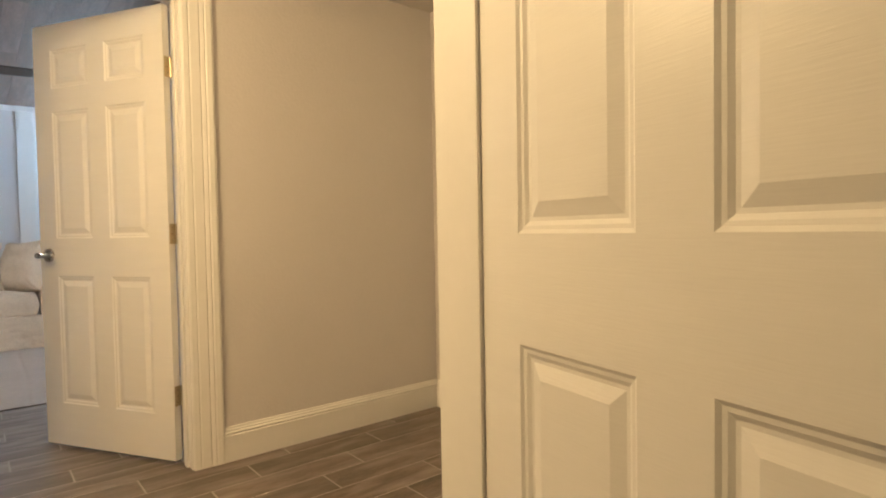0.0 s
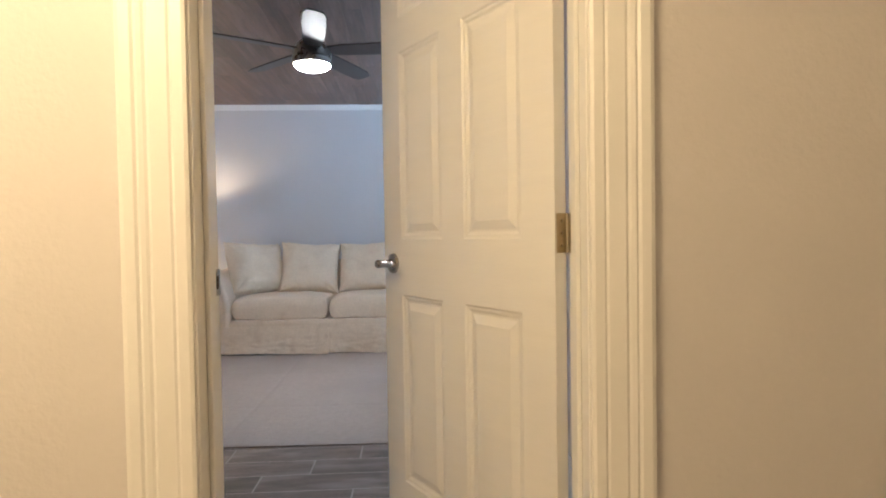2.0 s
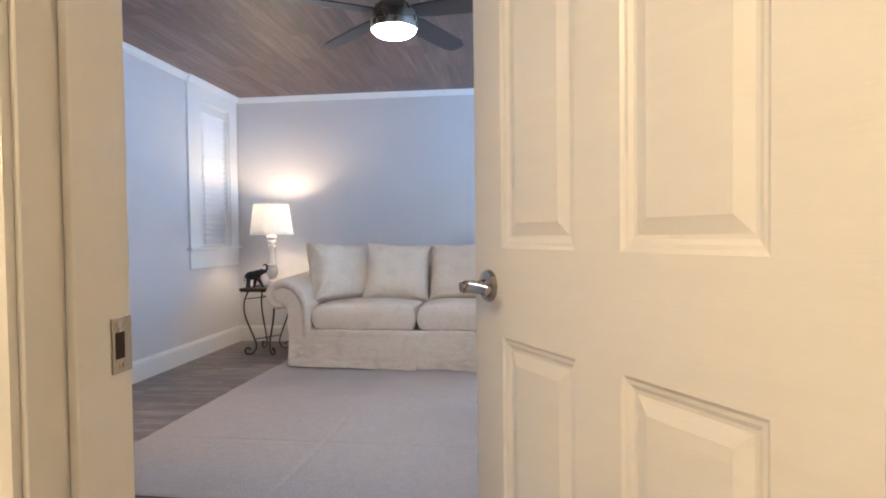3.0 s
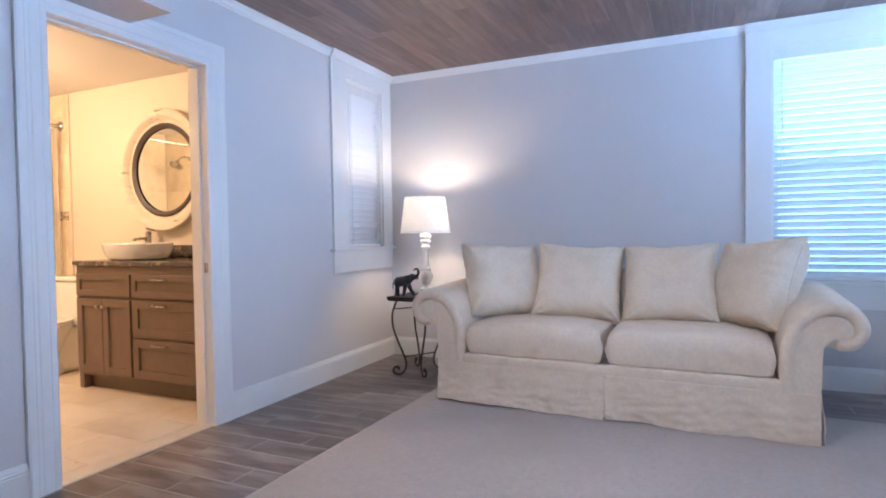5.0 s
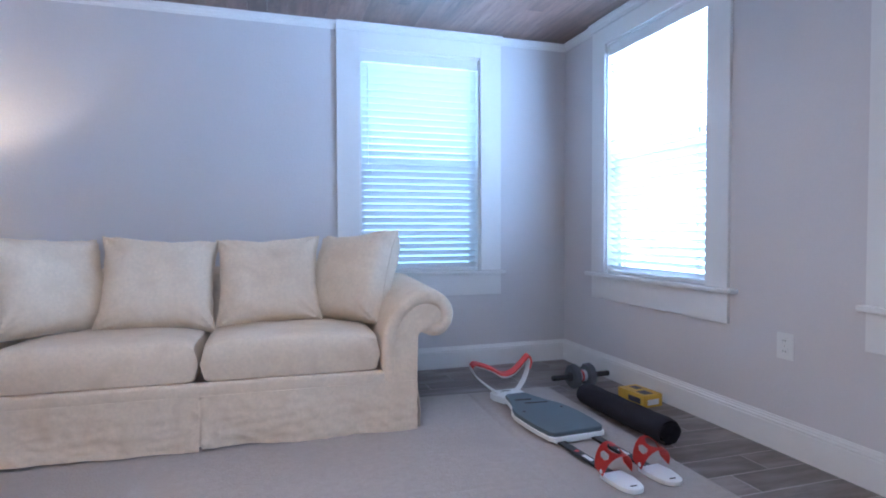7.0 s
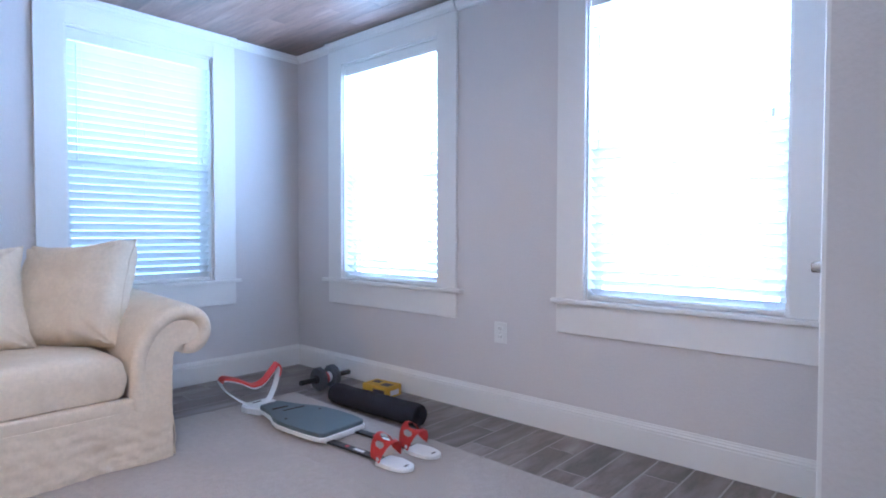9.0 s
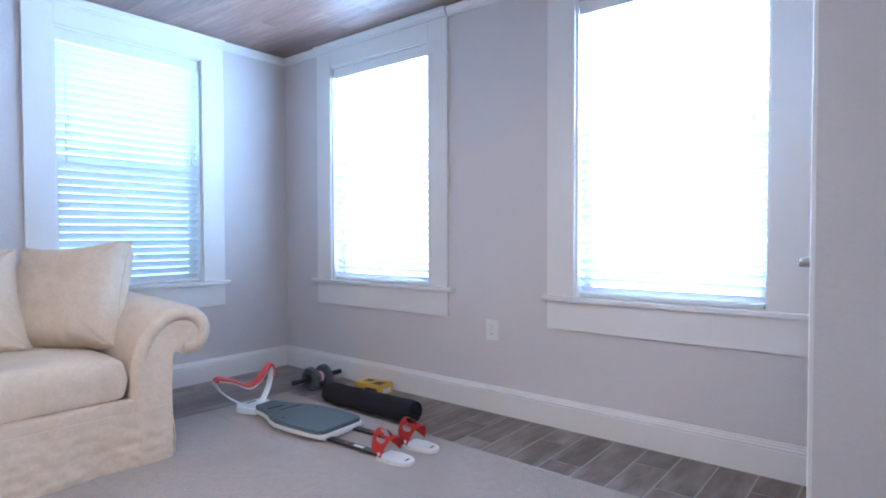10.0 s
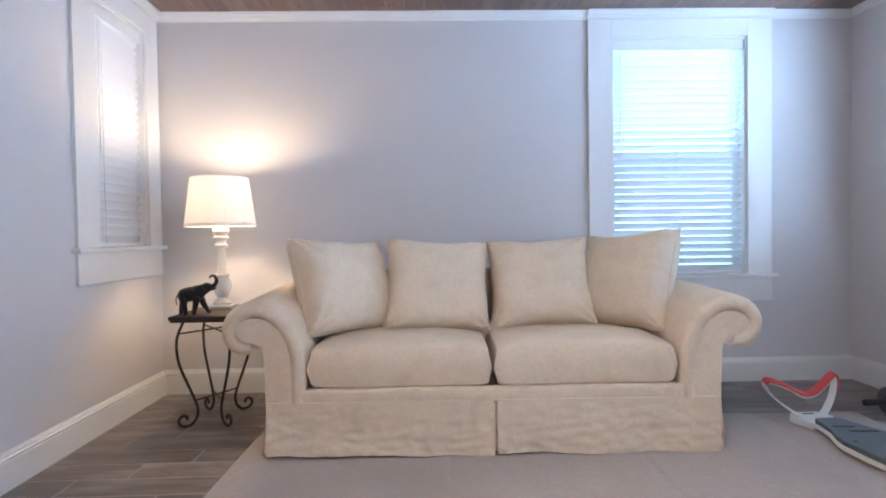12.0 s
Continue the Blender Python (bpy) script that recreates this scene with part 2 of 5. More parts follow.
def tube(bm, pts, r, seg=8, closed=False, flat=1.0):
    pts = [Vector(p) for p in pts]
    n = len(pts)
    rings, up = [], None
    for i, p in enumerate(pts):
        a = pts[(i - 1) % n] if closed or i else p
        b = pts[(i + 1) % n] if closed or i < n - 1 else p
        d = (b - a).normalized()
        if up is None:
            up = d.orthogonal().normalized()
        up = (up - d * up.dot(d)).normalized()
        s = d.cross(up)
        rr = r[i] if isinstance(r, (list, tuple)) else r
        rings.append([bm.verts.new(p + up * (rr * math.cos(2 * math.pi * k / seg)) + s * (rr * flat * math.sin(2 * math.pi * k / seg))) for k in range(seg)])
    pairs = list(zip(rings, rings[1:])) + ([(rings[-1], rings[0])] if closed else [])
    for a, b in pairs:
        for k in range(seg):
            bm.faces.new((a[k], a[(k + 1) % seg], b[(k + 1) % seg], b[k]))
    if not closed:
        bm.faces.new(rings[0])
        bm.faces.new(rings[-1][::-1])
    return bm


def sweep(bm, prof, p0, p1, u, v):
    """A closed profile of (a, b) pairs, set out along u and v, drawn from p0 to p1."""
    p0, p1, u, v = Vector(p0), Vector(p1), Vector(u), Vector(v)
    a = [bm.verts.new(p0 + u * s + v * t) for s, t in prof]
    b = [bm.verts.new(p1 + u * s + v * t) for s, t in prof]
    n = len(prof)
    for i in range(n):
        bm.faces.new((a[i], a[(i + 1) % n], b[(i + 1) % n], b[i]))
    bm.faces.new(a[::-1])
    bm.faces.new(b)
    return bm


def smoothpath(pts, n=6):
    pts = [Vector(p) for p in pts]
    out = []
    for i in range(len(pts) - 1):
        p0, p1, p2, p3 = pts[max(i - 1, 0)], pts[i], pts[i + 1], pts[min(i + 2, len(pts) - 1)]
        for k in range(n):
            t = k / n
            out.append(0.5 * ((2 * p1) + (p2 - p0) * t + (2 * p0 - 5 * p1 + 4 * p2 - p3) * t * t + (3 * p1 - p0 - 3 * p2 + p3) * t ** 3))
    return out + [pts[-1]]


def structure(name, bm, mat, label, category, smooth=False):
    return tagged(part(name, bm, mat, None, "", smooth), label, category, "", "structure")


# ---- the plan, in metres ----
W, E, N, S = -1.475, 3.035, 10.008, 5.128      # bedroom faces
HN, HE, HS = 4.995, 2.968, 3.268               # hall faces
CEIL, HCEIL, BCEIL = 2.427, 2.272, 2.300
DX0, DX1, DTOP = 0.819, 1.604, 2.045            # bedroom doorway
BY0, BY1, BTOP = 7.12, 7.957, 2.006            # bathroom doorway
CX0, CX1 = 0.79, 1.606                         # near doorway


def wall_with_hole(name, axis, f0, f1, a0, a1, z1, holes, label):
    """A wall of thickness f0..f1 on its axis, from a0 to a1, with holes (b0, b1, z0, z1) through it."""
    bm = bmesh.new()
    cuts = sorted({a0, a1, *(h[0] for h in holes), *(h[1] for h in holes)})

    def put(b0, b1, z0, z2):
        if axis == "x":
            box(bm, f0, f1, b0, b1, z0, z2)
        else:
            box(bm, b0, b1, f0, f1, z0, z2)
    for b0, b1 in zip(cuts, cuts[1:]):
        h = [q for q in holes if q[0] <= b0 and q[1] >= b1]
        if not h:
            put(b0, b1, 0, z1)
        else:
            if h[0][2] > 0:
                put(b0, b1, 0, h[0][2])
            if h[0][3] < z1:
                put(b0, b1, h[0][3], z1)
    bmesh.ops.remove_doubles(bm, verts=bm.verts[:], dist=1e-5)
    inner = [f for f in bm.faces if len(f.verts) == 4 and sum(1 for g in bm.faces if g is not f and set(g.verts) == set(f.verts))]
    bmesh.ops.delete(bm, geom=inner, context='FACES_ONLY')
    return structure(name, bm, WALL, label, "wall")


WIN_N = (1.44, 2.33, 0.712, 2.262)
WIN_E1 = (8.508, 9.445, 0.712, 2.262)
WIN_E2 = (6.612, 7.508, 0.712, 2.262)
WIN_W = (9.312, 9.840, 0.958, 2.255)
wall_with_hole("wall_north", "y", N, N + 0.16, -5.0, E + 0.16, 2.6, [WIN_N], "light grey painted wall with one window")
wall_with_hole("wall_east", "x", E, E + 0.16, S - 0.13, N, 2.6, [WIN_E2, WIN_E1], "light grey painted wall with two windows")
wall_with_hole("wall_west", "x", W - 0.13, W, S, N, 2.6, [(BY0 - 0.018, BY1 + 0.018, 0, BTOP + 0.018), WIN_W], "light grey painted wall with a bathroom doorway")
wall_with_hole("wall_south", "y", HN, S, W - 0.13, E, 2.6, [(DX0 - 0.018, DX1 + 0.018, 0, DTOP + 0.018)], "light grey painted wall with the bedroom doorway")
wall_with_hole("wall_hall_south", "y", HS - 0.125, HS, -1.3, HE, 2.6, [(CX0 - 0.018, CX1 + 0.018, 0, DTOP + 0.018)], "painted hall wall with an open doorway")
wall_with_hole("wall_hall_east", "x", HE, HE + 0.16, 1.0, HN, 2.6, [(3.78, 4.737, 0, 2.125)], "painted hall wall with an outside door")
wall_with_hole("wall_hall_west", "x", -1.3, -1.17, 1.0, HN, 2.6, [], "painted wall at the end of the hall")
wall_with_hole("wall_back_room", "y", 0.9, 1.02, -1.3, HE + 0.16, 2.6, [], "painted back wall")
bath_north = wall_with_hole("wall_bath_north", "y", 8.752, 8.88, -5.0, W - 0.13, 2.6, [], "cream painted bathroom wall")
bath_west = wall_with_hole("wall_bath_west", "x", -5.0, -4.88, 6.3, 8.752, 2.6, [], "bathroom wall behind the shower")
bath_south = wall_with_hole("wall_bath_south", "y", 6.3, 6.42, -4.88, W - 0.13, 2.6, [], "painted bathroom wall")
for ob in (bath_north, bath_west, bath_south):
    ob.data.materials[0] = BATHPAINT
# closet in the corner, with its door in the north side
wall_with_hole("wall_closet_west", "x", 1.852, 1.95, S, 6.235, 2.6, [], "light grey painted closet wall")
wall_with_hole("wall_closet_north", "y", 6.235, 6.332, 1.852, E, 2.6, [(1.975, 2.70, 0, 2.03)], "light grey painted closet wall with a door")

structure("slab", boxm(-5.2, 3.3, 0.8, 10.3, -0.2, -0.0022), GROUT, "grey grout bed under the floor tiles", "floor")
structure("ground", boxm(-150, 150, -150, 150, -0.5, -0.45), GRASS, "flat lawn outside the house", "ground")
structure("soffit", boxm(W, -1.176, S, 7.495, 2.08, 2.45), WALL, "boxed-in grey painted soffit below the ceiling", "soffit")
structure("ceiling_hall", boxm(-1.3, HE, 1.0, HN, HCEIL, HCEIL + 0.1), CEILWHITE, "white painted hall ceiling", "ceiling")
structure("ceiling_bath", boxm(-4.9, W - 0.13, 6.4, 8.752, BCEIL, BCEIL + 0.1), CEILWHITE, "white painted bathroom ceiling", "ceiling")
structure("roof", boxm(-5.2, 3.4, 0.8, 10.3, 2.6, 2.7), CEILWHITE, "flat roof slab over the rooms", "roof")


def ceiling_planks():
    bm = bmesh.new()
    rnd = random.Random(4)
    x, w = W, 0.122
    while x < E - 0.01:
        y = S - rnd.uniform(0, 1.1)
        while y < N:
            ln = 1.21
            a, b = max(y, S), min(y + ln, N)
            if b - a > 0.02:
                dz = rnd.uniform(0, 0.0012)
                box(bm, x + 0.0006, min(x + w, E) - 0.0006, a + 0.0006, b - 0.0006, CEIL - dz, CEIL + 0.012)
            y += ln
        x += w
    return bm


structure("ceiling", ceiling_planks(), PLANK, "dark brown wood plank ceiling", "ceiling")

# ---- trim ----
BASE = [(0, 0), (0.016, 0), (0.016, 0.118), (0.013, 0.122), (0.0165, 0.127), (0.0165, 0.132), (0.011, 0.137), (0.011, 0.143), (0.007, 0.148), (0.005, 0.157), (0, 0.157)]
CROWN = [(0, 0), (0.010, 0), (0.012, 0.010), (0.020, 0.014), (0.024, 0.030), (0.030, 0.036), (0.032, 0.054), (0, 0.054)]


def base_run(p0, p1, normal):
    return structure("baseboard", sweep(bmesh.new(), BASE, (*p0, 0.0), (*p1, 0.0), (*normal, 0), (0, 0, 1)), TRIM, "tall white baseboard with a beaded top", "baseboard")


CW = 0.13
for p0, p1, nn in (((W, N), (E, N), (0, -1)), ((E, N - 0.0165), (E, 6.332), (-1, 0)), ((W, BY1 + CW), (W, N - 0.0165), (1, 0)), ((W, S), (W, BY0 - CW), (1, 0)),
                   ((W + 0.017, S), (DX0 - CW, S), (0, 1)), ((1.852, 6.33), (1.852, S), (-1, 0)),
                   ((DX1 + CW + 0.002, HN), (HE, HN), (0, -1)), ((-1.17, HN), (DX0 - CW, HN), (0, -1)),
                   ((HE, HN - 0.0165), (HE, 4.877), (-1, 0)), ((2.80, 6.332), (E - 0.017, 6.332), (0, 1))):
    base_run(p0, p1, nn)


def crown_run(p0, p1, normal, z=CEIL - 0.0535):
    return structure("crown_moulding", sweep(bmesh.new(), CROWN, (*p0, z), (*p1, z), (*normal, 0), (0, 0, 1)), TRIM, "slim white crown moulding under the planks", "crown moulding")


J = 0.02
for p0, p1, nn in (((W, N), (1.285, N), (0, -1)), ((1.283, N - J), (2.492, N - J), (0, -1)), ((2.492, N), (E, N), (0, -1)),
                   ((E, N - 0.033), (E, 9.597), (-1, 0)), ((E - J, 9.599), (E - J, 8.353), (-1, 0)), ((E, 8.353), (E, 7.667), (-1, 0)),
                   ((E - J, 7.667), (E - J, 6.455), (-1, 0)), ((W, 7.496), (W, 9.115), (1, 0)), ((W + J, 9.113), (W + J, 9.975), (1, 0)),
                   ((W, S), (DX1 + 0.2, S), (0, 1)), ((1.852, 6.33), (1.852, S), (-1, 0)), ((1.852, 6.332), (E, 6.332), (0, 1))):
    crown_run(p0, p1, nn)

CASING = [(0.0, 0.0), (0.0, 0.010), (0.007, 0.0135), (0.026, 0.0140), (0.031, 0.0118), (0.036, 0.0140), (0.070, 0.0160), (0.076, 0.0136), (0.082, 0.0160), (0.091, 0.0178), (0.096, 0.0158), (0.102, 0.0195), (0.121, 0.0208), (0.13, 0.0175), (0.13, 0.0)]


def casing(name, origin, along, normal, a0, a1, top, prof=CASING):
    """A mitred frame round a doorway: along runs from a0 to a1 on the wall face, normal points off it."""
    bm = bmesh.new()
    o, al, nn, up = Vector(origin), Vector(along), Vector(normal), Vector((0, 0, 1))
    rings = []
    for a, z, sa, sz in ((a0, 0.0, -1, 0), (a0, top, -1, 1), (a1, top, 1, 1), (a1, 0.0, 1, 0)):
        rings.append([bm.verts.new(o + al * (a + sa * u) + up * (z + sz * u) + nn * v) for u, v in prof])
    n = len(prof)
    for r, q in zip(rings, rings[1:]):
        for i in range(n):
            bm.faces.new((r[i], r[(i + 1) % n], q[(i + 1) % n], q[i]))
    bm.faces.new(rings[0])
    bm.faces.new(rings[-1])
    return structure(name, bm, TRIM, "white fluted door casing", "door casing")


def jambs(name, axis, f0, f1, a0, a1, top, stop_at):
    """Lining boards with a stop, through a wall from f0 to f1."""
    bm = bmesh.new()

    def put(b0, b1, g0, g1, z0, z1):
        if axis == "y":
            box(bm, b0, b1, g0, g1, z0, z1, 0.0015)
        else:
            box(bm, g0, g1, b0, b1, z0, z1, 0.0015)
    put(a0 - 0.017, a0, f0, f1, 0, top + 0.017)
    put(a1, a1 + 0.017, f0, f1, 0, top + 0.017)
    put(a0 + 0.0002, a1 - 0.0002, f0, f1, top, top + 0.017)
    s0, s1 = stop_at
    put(a0 + 0.0003, a0 + 0.011, s0, s1, 0, top - 0.0005)
    put(a1 - 0.011, a1 - 0.0003, s0, s1, 0, top - 0.0005)
    put(a0 + 0.0115, a1 - 0.0115, s0, s1, top - 0.011, top - 0.0005)
    return structure(name, bm, TRIM, "white painted door lining with a stop", "door frame")


casing("trim_bedroom_door_hall", (0, HN, 0), (1, 0, 0), (0, -1, 0), DX0 - 0.005, DX1 + 0.005, DTOP + 0.005)
casing("trim_bedroom_door_room", (0, S, 0), (1, 0, 0), (0, 1, 0), DX0 - 0.005, DX1 + 0.005, DTOP + 0.005)
jambs("door_frame_bedroom", "y", HN - 0.0005, S + 0.0005, DX0, DX1, DTOP, (HN + 0.045, HN + 0.082))
casing("trim_bath_door", (W, 0, 0), (0, 1, 0), (1, 0, 0), BY0, BY1, BTOP)
jambs("door_frame_bath", "x", W - 0.1305, W + 0.0005, BY0, BY1, BTOP, (W - 0.085, W - 0.045))
casing("trim_near_door", (0, HS, 0), (1, 0, 0), (0, 1, 0), CX0 - 0.005, CX1 + 0.005, DTOP + 0.005)
jambs("door_frame_near", "y", HS - 0.1255, HS + 0.0005, CX0, CX1, DTOP, (HS - 0.1215, HS - 0.004))
FLATCASE = [(0, 0), (0, 0.018), (0.002, 0.020), (0.138, 0.020), (0.14, 0.018), (0.14, 0)]
casing("trim_outside_door", (HE, 0, 0), (0, 1, 0), (-1, 0, 0), 3.78, 4.737, 2.10, FLATCASE)
SLIMCASE = [(0, 0), (0, 0.010), (0.01, 0.013), (0.085, 0.013), (0.09, 0.011), (0.09, 0)]
casing("trim_closet_door", (0, 6.332, 0), (1, 0, 0), (0, 1, 0), 1.96, 2.70, 2.03, SLIMCASE)
structure("threshold", boxm(HE - 0.018, HE + 0.15, 3.782, 4.735, 0.0, 0.132, 0.004), TRIM, "raised white door sill", "threshold")
structure("threshold", boxm(W - 0.125, W - 0.005, BY0 + 0.001, BY1 - 0.001, -0.011, 0.004, 0.002), BATHTILE, "cream stone threshold strip", "threshold")

# ---- doors ----


def door_leaf(w, h, t, stile, mull, panels):
    """A moulded six-panel leaf: x from the hinge, y across its thickness, z up. panels: (z0, z1) pairs."""
    bm = bmesh.new()
    pw = (w - 2 * stile - mull) / 2
    xs = [(stile, stile + pw), (w - stile - pw, w - stile)]
    gx = [0, xs[0][0], xs[0][1], xs[1][0], xs[1][1], w]
    gz = [0] + [z for p in panels for z in p] + [h]
    for y, s in ((0.0, 1), (t, -1)):
        for i in range(5):
            for j in range(len(gz) - 1):
                x0, x1, z0, z1 = gx[i], gx[i + 1], gz[j], gz[j + 1]
                if i in (1, 3) and j % 2 == 1:
                    rings = []
                    for inset, deep in ((0, 0), (0.006, 0.0040), (0.012, 0.0048), (0.019, 0.0088), (0.025, 0.0092), (0.049, 0.0022), (0.051, 0.0022)):
                        rings.append([bm.verts.new((x, y + s * deep, z)) for x, z in ((x0 + inset, z0 + inset), (x1 - inset, z0 + inset), (x1 - inset, z1 - inset), (x0 + inset, z1 - inset))])
                    for a, b in zip(rings, rings[1:]):
                        for k in range(4):
                            bm.faces.new((a[k], a[(k + 1) % 4], b[(k + 1) % 4], b[k]))
                    bm.faces.new(rings[-1])
                else:
                    bm.faces.new([bm.verts.new(p) for p in ((x0, y, z0), (x1, y, z0), (x1, y, z1), (x0, y, z1))])
    for a, b in (((0, 0), (w, 0)), ((w, 0), (w, h)), ((w, h), (0, h)), ((0, h), (0, 0))):
        bm.faces.new([bm.verts.new(p) for p in ((a[0], 0, a[1]), (b[0], 0, b[1]), (b[0], t, b[1]), (a[0], t, a[1]))])
    bmesh.ops.remove_doubles(bm, verts=bm.verts[:], dist=1e-5)
    return bm


def lever_handle(parent, x, y, z, side, along):
    """A lever on a round rose; side is the way out of the leaf on y, along the way the lever points on x."""
    m = Matrix.Translation((x, y, z)) @ Matrix.Rotation(radians(-90 * side), 4, 'X')
    rose = part("rose", lathe(bmesh.new(), [(0, 0), (0.034, 0), (0.034, 0.004), (0.031, 0.009), (0.020, 0.013), (0.015, 0.018), (0, 0.018)], 32), NICKEL, parent, "round satin nickel rose", True, m)
    part("spindle", lathe(bmesh.new(), [(0.012, 0.015), (0.0115, 0.030), (0.013, 0.034), (0.013, 0.062), (0.011, 0.066), (0, 0.067)], 24), NICKEL, rose, "", True)
    bm = bmesh.new()
    mm = m.inverted()
    path = [(x, y + side * 0.055, z), (x + along * 0.03, y + side * 0.056, z), (x + along * 0.06, y + side * 0.054, z - 0.001), (x + along * 0.084, y + side * 0.050, z - 0.002)]
    tube(bm, [mm @ Vector(p) for p in smoothpath(path, 4)], 0.0105, 10, flat=0.62)
    part("lever", bm, NICKEL, rose, "", True)


PANELS = [(0.205, 0.825), (1.005, 1.612), (1.722, 1.905)]
door1 = part("door_1", door_leaf(0.806, 2.025, 0.035, 0.113, 0.108, PANELS), DOORPAINT)
tagged(door1, "white moulded six-panel door standing half open", "door", "", "structure")
door1.matrix_basis = pose(1.601, 5.137, 0.012, 0, 0, 121.0) @ Matrix.Translation((0.003, 0, 0))
lever_handle(door1, 0.746, 0.035, 0.925, 1, -1)
lever_handle(door1, 0.746, 0.0, 0.925, -1, -1)
part("latch_plate", boxm(0.8058, 0.8074, 0.006, 0.029, 0.895, 0.955, 0.0004), NICKEL, door1, "nickel latch plate")
for hz in (0.29, 1.018, 1.755):
    h = part("hinge", boxm(-0.0035, -0.0015, 0.0, 0.032, hz - 0.045, hz + 0.045, 0.0004), BRASSH, door1, "satin metal butt hinge")
    for k in range(5):
        part("knuckle", lathe(bmesh.new(), [(0, -0.0085), (0.0065, -0.0085), (0.0065, 0.0085), (0, 0.0085)], 12), BRASSH, h, "", True, Matrix.Translation((-0.003, -0.003, hz - 0.036 + 0.018 * k)))
    for k in (-0.028, 0, 0.028):
        part("screw", lathe(bmesh.new(), [(0, 0), (0.004, 0), (0.003, 0.001), (0, 0.001)], 8), NICKEL, h, "", True, Matrix.Translation((-0.0035, 0.016, hz + k)) @ Matrix.Rotation(radians(-90), 4, 'Y'))
    tagged(part("hinge_leaf", boxm(DX1 - 0.0022, DX1 - 0.0002, 5.098, 5.130, hz + 0.012 - 0.045, hz + 0.012 + 0.045, 0.0004), BRASSH), "satin metal hinge leaf on the door lining", "hinge", "", "structure")

strike = tagged(part("strike_plate", boxm(DX0 + 0.0004, DX0 + 0.0022, 5.100, 5.130, 0.905, 0.963, 0.0005), NICKEL), "nickel strike plate on the door lining", "strike plate", "", "structure")
# no hole is cut: a dark plate paints the shade inside it
part("latch_hole", boxm(DX0 + 0.0018, DX0 + 0.0026, 5.104, 5.118, 0.920, 0.948), DARKHOLE, strike, "dark plate coloured as the shade in the latch hole")
for dz in (0.913, 0.955):
    part("screw", lathe(bmesh.new(), [(0, 0), (0.004, 0), (0.003, 0.001), (0, 0.001)], 10), NICKEL, strike, "", True, Matrix.Translation((DX0 + 0.0022, 5.112, dz)) @ Matrix.Rotation(radians(90), 4, 'Y'))
tagged(part("strike_plate", boxm(W - 0.040, W - 0.012, BY1 - 0.002, BY1 - 0.0003, 0.86, 0.915, 0.0004), NICKEL), "nickel strike plate on the bathroom door lining", "strike plate", "", "structure")

door2 = part("door_2", door_leaf(0.806, 2.025, 0.035, 0.106, 0.108, PANELS), DOORPAINT)
tagged(door2, "white moulded six-panel door standing wide open", "door", "", "structure")
door2.matrix_basis = pose(1.638, 3.142, 0.012, 0, 0, 259.5) @ Matrix.Translation((0.003, -0.035, 0))
for hz in (0.29, 1.018, 1.755):
    part("hinge", boxm(-0.0035, -0.0012, 0.003, 0.035, hz - 0.045, hz + 0.045, 0.0004), BRASSH, door2, "satin metal butt hinge")

door3 = part("door_3", door_leaf(0.925, 1.955, 0.044, 0.175, 0.13, [(0.235, 0.745), (0.915, 1.50), (1.62, 1.80)]), DOORPAINT)
tagged(door3, "closed white six-panel outside door", "door", "", "structure")
door3.matrix_basis = pose(HE + 0.052, 3.795, 0.140, 0, 0, 90)
part("deadbolt", lathe(bmesh.new(), [(0, 0), (0.031, 0), (0.031, 0.008), (0.026, 0.016), (0.012, 0.018), (0.011, 0.020), (0, 0.020)], 28), NICKEL, door3, "round nickel deadbolt", True, Matrix.Translation((0.850, 0.044, 0.998)) @ Matrix.Rotation(radians(-90), 4, 'X'))
part("knob", lathe(bmesh.new(), [(0, 0), (0.032, 0), (0.032, 0.005), (0.024, 0.010), (0.012, 0.014), (0.012, 0.030), (0.020, 0.036), (0.026, 0.048), (0.025, 0.060), (0.018, 0.066), (0, 0.067)], 28), NICKEL, door3, "round nickel knob", True, Matrix.Translation((0.847, 0.044, 0.866)) @ Matrix.Rotation(radians(-90), 4, 'X'))
structure("weather_strip", boxm(HE + 0.002, HE + 0.050, 4.7225, 4.7365, 0.132, 2.10), TRIM, "white seal beside the outside door", "seal")

door4 = part("door_4", door_leaf(0.72, 2.01, 0.035, 0.10, 0.10, PANELS), DOORPAINT)
tagged(door4, "closed white six-panel closet door", "door", "", "structure")
door4.matrix_basis = pose(2.695, 6.320, 0.012, 0, 0, 180)
lever_handle(door4, 0.66, 0.0, 0.955, -1, -1)

# ---- windows and blinds ----


def wall_frame(kind, face):
    """Local axes of a wall: x along it, y out of the room, z up."""
    if kind == "N":
        return Matrix(((1, 0, 0, 0), (0, 1, 0, face), (0, 0, 1, 0), (0, 0, 0, 1)))
    if kind == "E":
        return Matrix(((0, 1, 0, face), (-1, 0, 0, 0), (0, 0, 1, 0), (0, 0, 0, 1)))
    return Matrix(((0, -1, 0, face), (1, 0, 0, 0), (0, 0, 1, 0), (0, 0, 0, 1)))


